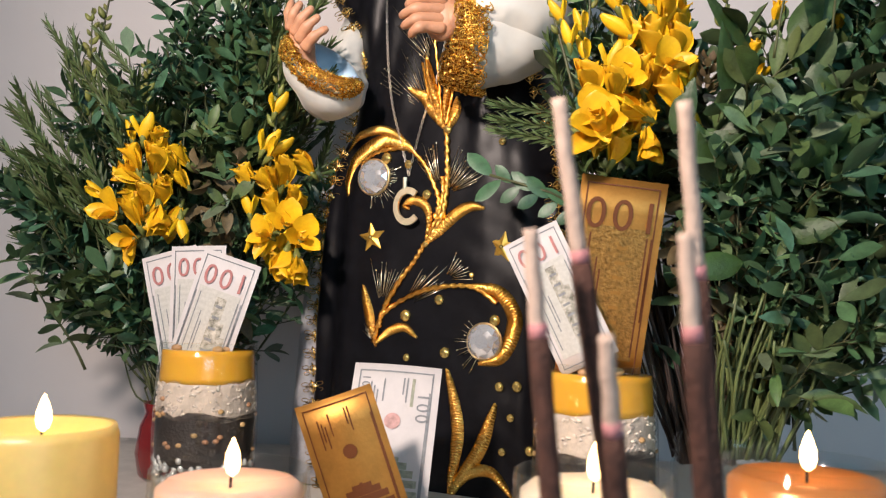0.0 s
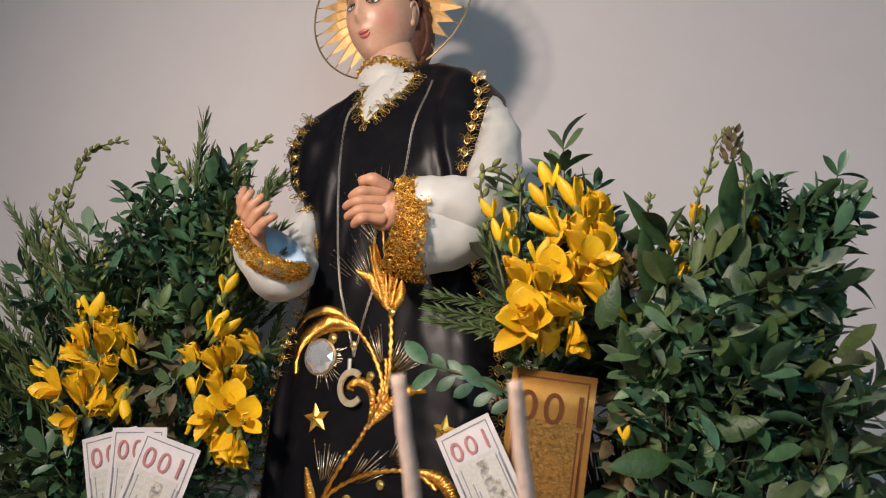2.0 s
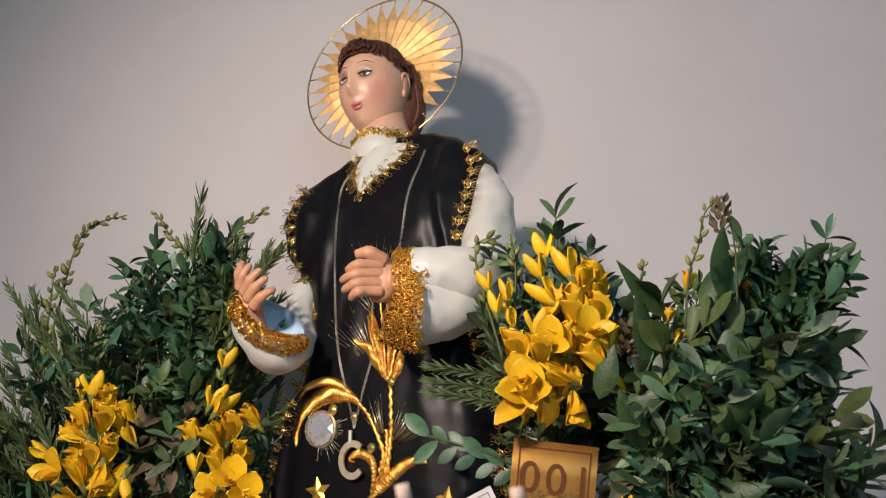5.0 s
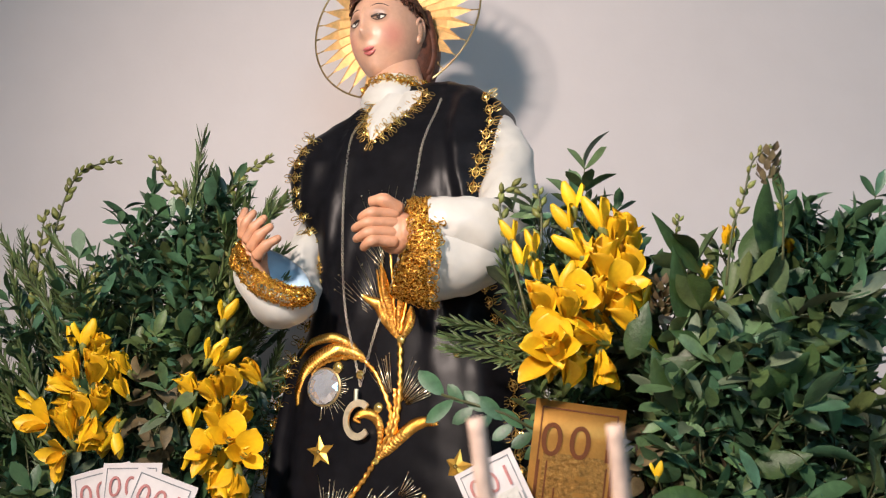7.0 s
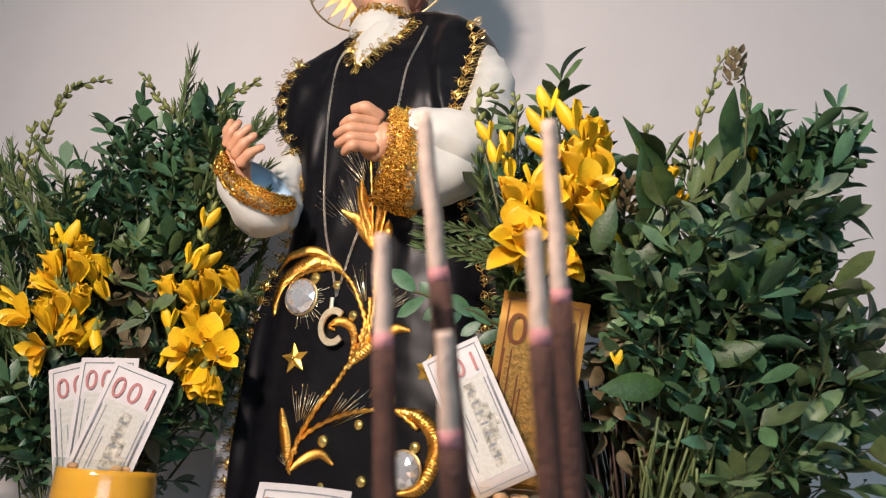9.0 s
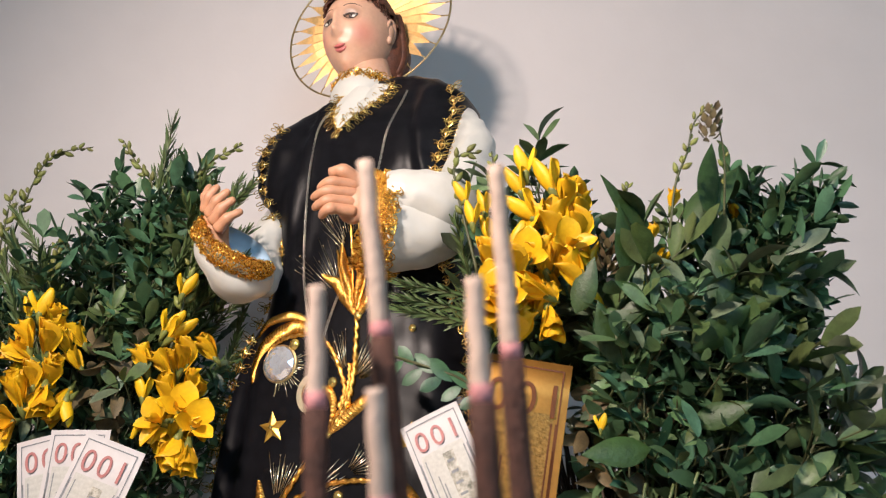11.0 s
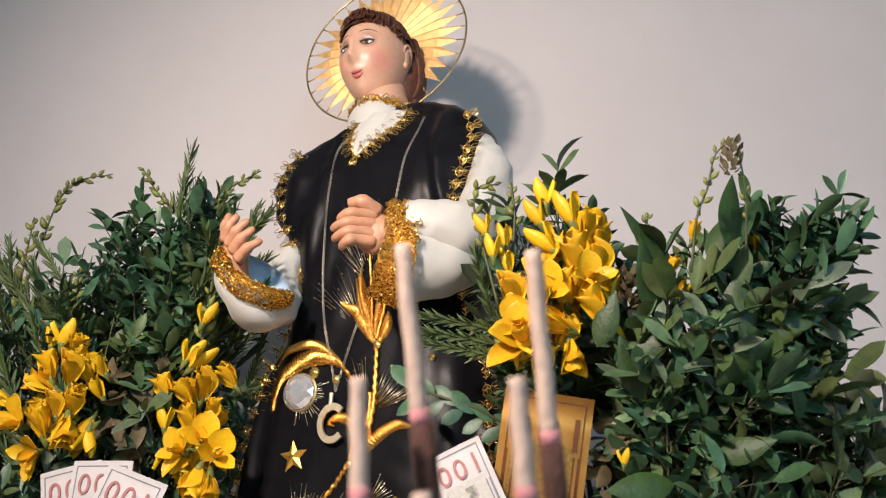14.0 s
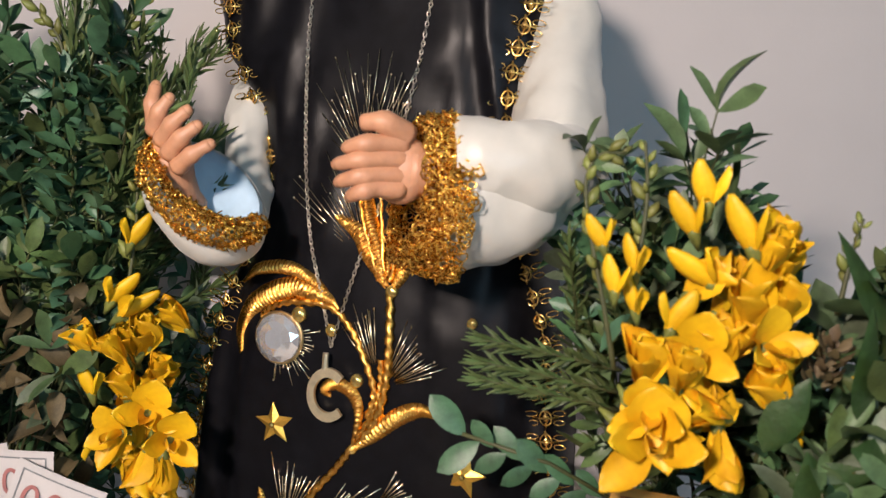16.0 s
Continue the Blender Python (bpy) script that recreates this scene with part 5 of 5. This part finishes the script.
# brown seed head on the tall spike
seed_g = g = Geo()
for k in range(26):
    a = k * 2.4
    leaf_geo(g, aim(Vector((0.004 * math.cos(a), 0.004 * math.sin(a), 0.03 * k / 26)), (math.cos(a), math.sin(a), 0.9), 0), 0.011, 0.006, 0.4, 0.2, 3)
seed_me = shared("seed_head", g, [DRY])
at(right, "seed_head", seed_me, (0.307, 0.668, 1.222), (0.15, 0, 1), 0, 0.8)
at(right, "seed_head", seed_me, (0.24, 0.735, 1.135), (0.1, -0.4, 1), 0, 0.9)
# broad dark leaves
for p, d, r, s in (((0.272, 0.72, 1.165), (-0.45, -0.15, 0.9), 0.3, 0.95), ((0.300, 0.72, 1.175), (0.55, -0.2, 0.8), -0.3, 1.0), ((0.318, 0.71, 1.175), (0.25, -0.1, 1), 0.2, 1.05),
                   ((0.262, 0.72, 1.12), (-0.1, -0.5, 1.0), 0.2, 1.0), ((0.318, 0.72, 1.10), (0.1, -0.3, 1), 0.0, 1.0), ((0.285, 0.715, 1.10), (-0.6, -0.5, 0.3), 0.5, 0.8),
                   ((0.335, 0.725, 1.12), (0.9, -0.4, 0.2), 0.2, 0.8), ((0.30, 0.715, 1.07), (0.8, -0.4, 0.5), 0.2, 0.85), ((0.25, 0.73, 1.06), (-0.3, -0.5, 0.8), 0.0, 0.8),
                   ((0.215, 0.73, 1.10), (0.2, -0.5, 0.9), 0.0, 0.7), ((0.228, 0.725, 1.085), (0.8, -0.5, 0.25), 0.3, 0.65), ((0.27, 0.73, 1.0), (-0.9, -0.4, -0.1), 0.1, 0.8),
                   ((0.30, 0.73, 1.02), (0.5, -0.5, 0.2), 0.1, 0.7)):
    tagged(put("leaf", broad_me, right, facing(Vector(p) - Vector(right.location), d, r * 3 + rnd.uniform(-0.5, 0.5)), s * 0.98), "broad dark green leaf")
# leafy twig that reaches across the tunic
root = Vector((0.175, 0.80, 1.035))
tip = Vector((0.068, 0.80, 1.076))
g = Geo()
g.add(*tube([root - Vector(right.location), root.lerp(tip, 0.5) - Vector(right.location) + Vector((0, 0, 0.006)), tip - Vector(right.location)], 0.0013, 5))
g.make("twig", STEM, right)
for k in range(12):
    s = 0.12 + 0.86 * k / 11
    p = root.lerp(tip, s)
    up = 1 if k % 2 else -1
    put("leaf", long_me, right, facing(p - Vector(right.location), (-0.8, rnd.uniform(-0.25, 0.1), up * 0.7 + 0.15), rnd.uniform(-1.1, 1.1)), rnd.uniform(0.6, 0.95))
for dz, L in ((0.065, 0.10), (0.078, 0.085), (0.055, 0.08)):
    at(right, "rosemary_sprig", needle_me[0], (0.155, 0.79, 1.045 + dz), (-1, -0.1, 0.18), 0.3, 0.75)
# withered leaves low in the left bunch
for k in range(46):
    x, z = rnd.uniform(-0.26, -0.19), rnd.uniform(0.93, 1.13)
    at(left, "withered_leaf", dry_me, (x, rnd.uniform(0.915, 0.96), z), (rnd.uniform(-0.5, 0.5), -0.5, rnd.uniform(-1, 0.8)), rnd.uniform(0, 6), rnd.uniform(0.5, 0.95))
# brown filler leaves, put in to make the foot of the right bunch darker
for k in range(34):
    x, z = rnd.uniform(0.215, 0.30), rnd.uniform(0.95, 1.05)
    at(right, "withered_leaf", dry_me, (x, rnd.uniform(0.755, 0.80), z), (rnd.uniform(-0.5, 0.5), -0.4, rnd.uniform(-1, 0.8)), rnd.uniform(0, 6), rnd.uniform(0.6, 1.0))
# pale green stems above the neck of the jar
for k in range(46):
    x = rnd.uniform(0.255, 0.335)
    a = Vector((x, rnd.uniform(0.725, 0.775), rnd.uniform(0.93, 0.985))) - Vector(right.location)
    b = Vector((0.282 + (x - 0.295) * 0.55 + rnd.uniform(-0.008, 0.008), rnd.uniform(0.775, 0.80), 0.84)) - Vector(right.location)
    v, f = tube(spline([a, a.lerp(b, 0.5) + Vector((rnd.uniform(-0.014, 0.014), rnd.uniform(-0.010, 0.004), 0)), b], 8), lambda s: 0.0012 + 0.0006 * s, 5)
    mesh_ob("stem", v, f, PALESTEM, right)
# dark bare stalks in the right bunch
g = Geo()
for k in range(110):
    x = rnd.uniform(0.19, 0.29)
    a = Vector((x, rnd.uniform(0.80, 0.87), rnd.uniform(0.96, 1.05))) - Vector(right.location)
    b = Vector((0.262 + (x - 0.24) * 0.5, rnd.uniform(0.80, 0.84), 0.83)) - Vector(right.location)
    g.add(*tube([a, a.lerp(b, 0.5) + Vector((rnd.uniform(-0.008, 0.008), 0, 0)), b], 0.0013, 5))
tagged(g.make("dark_stalk", BROWNSTEM, right), kind="stuff")

# ---- jars, vases, candles, bills and incense ----
def glass_shell(name, profile, t, parent, sides=40):
    """A glass wall from an outer profile of (radius, height), with an inner skin and a rounded lip."""
    inner = [(max(r - t, 0.001), z + (0.004 if i == 0 else 0)) for i, (r, z) in enumerate(profile)]
    top = [(profile[-1][0] - t * 0.5, profile[-1][1] + t * 0.4)]
    v, f = lathe([(0.0005, profile[0][1])] + profile + top + inner[::-1] + [(0.0005, inner[0][1])], sides)
    ob = mesh_ob(name, v, f, GLASS, parent)
    ob.visible_shadow = False
    return ob


def layered_jar(x, y, label):
    jar = empty("votive_jar", label, "votive jar", (x, y, TABLE), "layered votive jars")
    shape = [(0.036, 0.0), (0.045, 0.006), (0.050, 0.03), (0.0515, 0.065), (0.051, 0.10), (0.049, 0.135), (0.0475, 0.160)]
    glass_shell("glass", shape, 0.0022, jar)
    rad = lambda z: next(a[0] + (b[0] - a[0]) * (z - a[1]) / (b[1] - a[1]) for a, b in zip(shape, shape[1:]) if z <= b[1]) - 0.003
    def layer(name, z0, z1, material, label="", wob=0.004):
        g = Geo()
        n, rows = 40, 6
        for i in range(rows + 1):
            for k in range(n):
                a = 2 * math.pi * k / n
                dz = wob * noise.noise((math.cos(a) * 2.5 + x * 9, math.sin(a) * 2.5, (z0 if i == 0 else z1) * 40)) if i in (0, rows) else 0
                z = z0 + (z1 - z0) * i / rows + dz
                g.v.append(Vector((rad(min(z, 0.155)) * math.cos(a), rad(min(z, 0.155)) * math.sin(a), z)))
        g.f = [(i * n + k, i * n + (k + 1) % n, (i + 1) * n + (k + 1) % n, (i + 1) * n + k) for i in range(rows) for k in range(n)]
        g.f += [tuple(range(n))[::-1], tuple(rows * n + k for k in range(n))]
        g.s = [0] * len(g.f)
        return g.make(name, material, jar, label)
    layer("seed_layer", 0.045, 0.095, DARKL, "dark brown seeds", 0.010)
    layer("grain_layer", 0.088, 0.123, BEIGE, "pale beige flakes", 0.006)
    layer("wax_layer", 0.122, 0.152, WAX, "amber yellow wax", 0.002)
    rnd = random.Random(int(x * 1000))
    g = Geo()
    for k in range(240):
        a, z = rnd.uniform(0, 6.28), rnd.uniform(0.008, 0.050)
        r = rad(max(z, 0.007)) - 0.0015
        g.add(*ball((r * math.cos(a), r * math.sin(a), z), rnd.uniform(0.0028, 0.0042), 4, 7))
    tagged(g.make("pebbles", PEBBLE, jar, "silvery pebbles"), kind="stuff")
    g = Geo()
    for k in range(230):
        a, z = rnd.uniform(0, 6.28), rnd.uniform(0.093, 0.122)
        r, b = rad(z) + 0.0004, rnd.uniform(-0.12, 0.12)
        ends = [Vector((r * math.cos(a + q * b), r * math.sin(a + q * b), z + q * rnd.uniform(-0.004, 0.004))) for q in (-0.5, 0, 0.5)]
        g.add(*tube(ends, rnd.uniform(0.0006, 0.0011), 4))
    tagged(g.make("flakes", FLAKE, jar, "pale shredded flakes"), kind="stuff")
    g = Geo()
    for k in range(36):
        a, z = rnd.uniform(0, 6.28), rnd.uniform(0.055, 0.108)
        r = rad(z) - 0.0005
        g.add(*ball((r * math.cos(a), r * math.sin(a), z), (0.0035, 0.0035, 0.0026), 4, 7))
    for k in range(7):
        a, q = rnd.uniform(0, 6.28), rnd.uniform(0.2, 0.9) * 0.04
        g.add(*ball((q * math.cos(a), q * math.sin(a), 0.154), (0.006, 0.004, 0.0035), 5, 8))
    tagged(g.make("grains", NUT, jar, "brown nuts and grains"), kind="stuff")
    return jar


layered_jar(-0.213, 0.892, "glass jar with layered pebbles, seeds, flakes and amber wax, holding bills")
layered_jar(0.161, 0.765, "glass jar of layered seeds and amber wax holding two bills")


def digits(text, size, material, parent, m):
    """Each figure of a number as a thin raised part."""
    for k, figure in enumerate(text):
        cu = bpy.data.curves.new("figure", "FONT")
        cu.body, cu.size, cu.align_x, cu.align_y, cu.extrude = figure, size, "CENTER", "CENTER", 0.00012
        tmp = new("figure", cu)
        me = bpy.data.meshes.new_from_object(tmp.evaluated_get(bpy.context.evaluated_depsgraph_get()))
        bpy.data.objects.remove(tmp)
        me.materials.clear()
        me.materials.append(material)
        ob = new("numeral", me)
        ob.parent = parent
        ob.matrix_basis = m @ Matrix.Translation(((k - (len(text) - 1) / 2) * size * 0.60, 0, 0))


def sheet(name, w, h, material, curl, parent, n=10, thick=0.0003):
    """A thin curled slip, upright in x and z, foot at the origin."""
    g = Geo()
    bow = lambda x: curl * (4 * (x / w) ** 2)
    for side in (0, 1):
        for j in range(7):
            for i in range(n + 1):
                x, z = (i / n - 0.5) * w, h * j / 6
                g.v.append(Vector((x, bow(x) + (thick if side else 0), z)))
    q = (n + 1) * 7
    for j in range(6):
        for i in range(n):
            a = j * (n + 1) + i
            g.f += [(a, a + 1, a + n + 2, a + n + 1), (q + a, q + a + n + 1, q + a + n + 2, q + a + 1)]
    for i in range(n):
        g.f += [(i, q + i, q + i + 1, i + 1), (6 * (n + 1) + i, 6 * (n + 1) + i + 1, q + 6 * (n + 1) + i + 1, q + 6 * (n + 1) + i)]
    g.s = [0] * len(g.f)
    return g.make(name, material, parent), bow


def print_patch(name, x0, z0, x1, z1, bow, material, parent, lift=0.00045, n=8, rough_edge=0.0):
    g = Geo()
    for j in (0, 1):
        for i in range(n + 1):
            x = x0 + (x1 - x0) * i / n
            z = (z0 if j == 0 else z1) + rough_edge * noise.noise((i * 1.7, j * 5, x0 * 90))
            g.v.append(Vector((x, bow(x) - lift, z)))
    g.f = [(i, i + 1, n + 2 + i, n + 1 + i) for i in range(n)]
    g.s = [0] * n
    return g.make(name, material, parent)


def bill(m, w, label, gold=False, face=False, curl=0.002, tall=2.36):
    h = w * tall
    thing = empty("banknote", label, "banknote", group="banknotes on the altar")
    thing.matrix_world = m
    ob, bow = sheet("paper", w, h, GOLDBILL if gold else PAPER, curl, thing)
    ink, red = (BROWNINK if gold else INK), (BROWNINK if gold else REDINK)
    b = w * 0.075
    t = w * 0.018
    for a0, c0, a1, c1 in ((-w / 2 + b, b, -w / 2 + b + t, h - b), (w / 2 - b - t, b, w / 2 - b, h - b), (-w / 2 + b, h - b - t, w / 2 - b, h - b), (-w / 2 + b, b, w / 2 - b, b + t)):
        print_patch("border", a0, c0, a1, c1, bow, ink, thing)
    for q in (0.60, 0.72) if not face else (0.86,):
        for s in ((-1, 1) if not face else (1,)):
            print_patch("fine_print", s * w * 0.40 - w * 0.012, h * 0.30, s * w * 0.40 + w * 0.012, h * q, bow, ink, thing, 0.0006)
    if face:
        for i in range(11):
            a = i / 10 * math.pi - math.pi / 2
            x0 = -w * 0.10
            wid = w * 0.34 * math.cos(a) + w * 0.02
            zc = h * 0.34 + h * 0.17 * math.sin(a)
            print_patch("oval_vignette", x0 - wid + w * 0.12, zc - h * 0.018, x0 + wid + w * 0.12, zc + h * 0.018, bow, GREENINK if not gold else BROWNINK, thing, 0.0006)
        n = 20
        ring = [Vector((w * 0.02 + w * 0.09 * math.cos(2 * math.pi * k / n), bow(0) - 0.0009, h * 0.70 + w * 0.09 * math.sin(2 * math.pi * k / n))) for k in range(n)]
        mesh_ob("seal", [*ring], [tuple(range(n))], BROWNINK if gold else SEAL, thing, smooth=False)
        if not gold:
            digits("100", w * 0.20, ink, thing, pose(w * 0.33, bow(w * 0.33) - 0.0007, h * 0.78, 90, 90, 0))
            digits("100", w * 0.13, ink, thing, pose(-w * 0.34, bow(w * 0.34) - 0.0007, h * 0.885, 90, 90, 0))
            print_patch("serial_bar", w * 0.19, h * 0.78, w * 0.225, h * 0.93, bow, GREENINK, thing, 0.0006)
        for k, (x, z0, z1) in enumerate(((-0.27, 0.74, 0.90), (-0.23, 0.78, 0.88), (-0.19, 0.74, 0.86), (-0.12, 0.80, 0.92), (0.10, 0.84, 0.93), (0.14, 0.80, 0.93), (-0.30, 0.10, 0.40), (0.30, 0.10, 0.30))):
            print_patch("fine_print", w * (x - 0.009), h * z0, w * (x + 0.009), h * z1, bow, ink, thing, 0.0006)
    else:
        # domed hall in its landscape, printed across the note between plain margins
        field, dark = (FIELD, VIGNETTE) if not gold else (EMBOSS, EMBOSS)
        lift = 0.0006 if not gold else 0.0011
        print_patch("pale_field", -w * 0.36, h * 0.10, w * 0.36, h * 0.76, bow, field, thing, 0.0005)
        print_patch("vignette", -w * 0.02, h * 0.14, w * 0.16, h * 0.72, bow, dark, thing, lift)
        print_patch("vignette", w * 0.14, h * 0.30, w * 0.24, h * 0.56, bow, dark, thing, lift + 0.0001)
        print_patch("vignette", w * 0.22, h * 0.39, w * 0.32, h * 0.47, bow, dark, thing, lift + 0.0002)
        for k in range(7):
            z = h * (0.20 + 0.075 * k)
            print_patch("window_bar", w * 0.01, z, w * 0.13, z + h * 0.018, bow, ink if not gold else GOLDBILL, thing, lift + 0.0003, 2)
        for x, z0, z1 in ((-0.20, 0.28, 0.60), (-0.15, 0.34, 0.54), (-0.31, 0.16, 0.72), (0.345, 0.12, 0.72)):
            print_patch("fine_print", w * (x - 0.010), h * z0, w * (x + 0.010), h * z1, bow, ink, thing, 0.0007)
        digits("100", w * (0.52 if gold else 0.45), red, thing, pose(w * 0.03, bow(0) - 0.0012, h * (0.83 if gold else 0.855), 90, 180, 0))
    return thing


def stand(x, y, z, lean, tilt, turn):
    """Foot point, degrees leaning back, tilting in its plane, turning about the upright."""
    return pose(x, y, z, 0, 0, turn) @ pose(0, 0, 0, -lean, tilt, 0)


bill(stand(-0.229, 0.895, 0.865, 2, -15, -6), 0.062, "small white banknote fanned out in a votive jar", curl=0.002)
bill(stand(-0.226, 0.889, 0.871, 2, -2, -6), 0.060, "small white banknote behind another in a votive jar", curl=0.002)
bill(stand(-0.234, 0.881, 0.857, 2, 17, -6), 0.064, "small white banknote leaning outward in a votive jar", curl=0.002)
bill(stand(0.154, 0.742, 0.916, 2, -27, -14), 0.050, "small white banknote tilted in a votive jar", curl=0.002)
bill(stand(0.162, 0.772, 0.904, -8, 6.5, 0), 0.070, "embossed gold foil banknote standing in a votive jar", gold=True, curl=0.001)
bill(stand(-0.014, 0.720, TABLE + 0.001, 22, 2, -3), 0.076, "white banknote standing upright before the statue", face=True, curl=0.003, tall=2.15)
bill(stand(0.006, 0.690, TABLE + 0.001, -2, -20, 4), 0.060, "gold foil banknote leaning before the white one", gold=True, face=True, curl=0.006)


def candle(x, y, r, top, wax, label, glass=True):
    h = top - TABLE
    thing = empty("candle", label, "candle", (x, y, TABLE), "lit candles")
    if glass:
        glass_shell("glass", [(r * 0.9, 0.0), (r, 0.006), (r * 1.02, h * 0.5), (r, h)], 0.002, thing)
        prof = [(r * 0.88, 0.005), (r - 0.0035, 0.012), (r - 0.0035, h - 0.010), (r * 0.80, h - 0.006), (r * 0.4, h - 0.009), (0.002, h - 0.010)]
    else:
        prof = [(r * 0.98, 0.0), (r, 0.004), (r, h - 0.006), (r * 0.96, h), (r * 0.86, h - 0.001), (r * 0.6, h - 0.007), (r * 0.3, h - 0.009), (0.002, h - 0.010)]
    v, f = lathe(prof, 40, 0.012)
    mesh_ob("wax", v, f, wax, thing)
    z0 = h - 0.010
    v, f = tube([Vector((0, 0, z0)), Vector((0.0003, 0, z0 + 0.007)), Vector((0.001, 0, z0 + 0.011))], 0.0008, 6)
    mesh_ob("wick", v, f, WICK, thing)
    v, f = lathe([(0.0006, 0), (0.0030, 0.002), (0.0042, 0.006), (0.0038, 0.011), (0.0022, 0.016), (0.0004, 0.020)], 14)
    ob = mesh_ob("flame", [Vector(p) + Vector((0.0008, 0, z0 + 0.006)) for p in v], f, FLAME, thing, "bright yellow flame")
    ob.visible_shadow = False
    lamp("candle_light", "POINT", pose(x, y, top + 0.018), 0.035, (1.0, 0.6, 0.28), 0.006)
    return thing


candle(-0.056, 0.500, 0.042, 0.870, PWAX, "lit pale pink candle in a clear glass")
candle(0.134, 0.500, 0.041, 0.876, WWAX, "lit cream candle in a clear glass")
candle(0.240, 0.500, 0.042, 0.886, CWAX, "lit copper coloured candle in a glass")
candle(-0.162, 0.500, 0.040, 0.889, YWAX, "lit greenish yellow pillar candle with a melted rim", glass=False)


def incense(top, ring, r, label):
    thing = empty("incense_stick", label, "incense stick", group="incense sticks")
    a, b = Vector(top), Vector(ring)
    d = (b - a).normalized()
    foot = b + d * ((b.z - TABLE - 0.001) / -d.z)
    wob = lambda p, k: p + Vector((0.0002 * math.sin(k * 0.9), 0, 0))
    pts = [wob(a.lerp(b, k / 14), k) for k in range(15)]
    v, f = tube(pts, lambda s: r * (0.80 + 0.12 * s), 12)
    mesh_ob("bare_end", v, f, BARE, thing, "pale bare wood end")
    v, f = tube([b - d * 0.0022, b, b + d * 0.0022], r * 1.0, 12)
    mesh_ob("dyed_band", v, f, PINK, thing, "pink dyed band")
    v, f = tube([b + d * 0.002 + (foot - b) * (k / 20) for k in range(20)] + [foot], lambda s: r * (1.13 + 0.03 * math.sin(s * 40)), 12)
    mesh_ob("coating", v, f, INCENSE, thing, "dark brown incense paste")
    return thing


incense((0.103, 0.316, 1.025), (0.111, 0.321, 0.976), 0.0030, "thick dark incense stick standing upright, taller than others")
incense((0.141, 0.314, 1.024), (0.147, 0.322, 0.972), 0.0030, "thick dark incense stick standing upright, taller than others")
incense((0.095, 0.305, 0.983), (0.098, 0.305, 0.953), 0.0028, "short thick incense stick with a bare end")
incense((0.136, 0.286, 0.981), (0.139, 0.289, 0.954), 0.0028, "short thick incense stick with a bare end")
incense((0.115, 0.282, 0.953), (0.118, 0.288, 0.928), 0.0028, "shortest thick incense stick with a bare end")

# vessels that hold the bunches
vase = empty("glass_vase", "clear glass jar with a threaded neck holding green stems", "vase", (0.275, 0.80, TABLE))
glass_shell("glass", [(0.042, 0.0), (0.046, 0.006), (0.046, 0.075), (0.042, 0.083), (0.0445, 0.086), (0.0415, 0.090), (0.0445, 0.094), (0.0425, 0.104)], 0.0022, vase)
vase = empty("red_vase", "dark red glass vase holding rosemary stems", "vase", (-0.29, 1.0, TABLE))
v, f = lathe([(0.030, 0.0), (0.036, 0.006), (0.040, 0.03), (0.036, 0.06), (0.030, 0.075), (0.033, 0.085), (0.030, 0.085), (0.027, 0.075), (0.030, 0.03), (0.001, 0.01)], 36)
mesh_ob("glass", v, f, REDGLASS, vase)
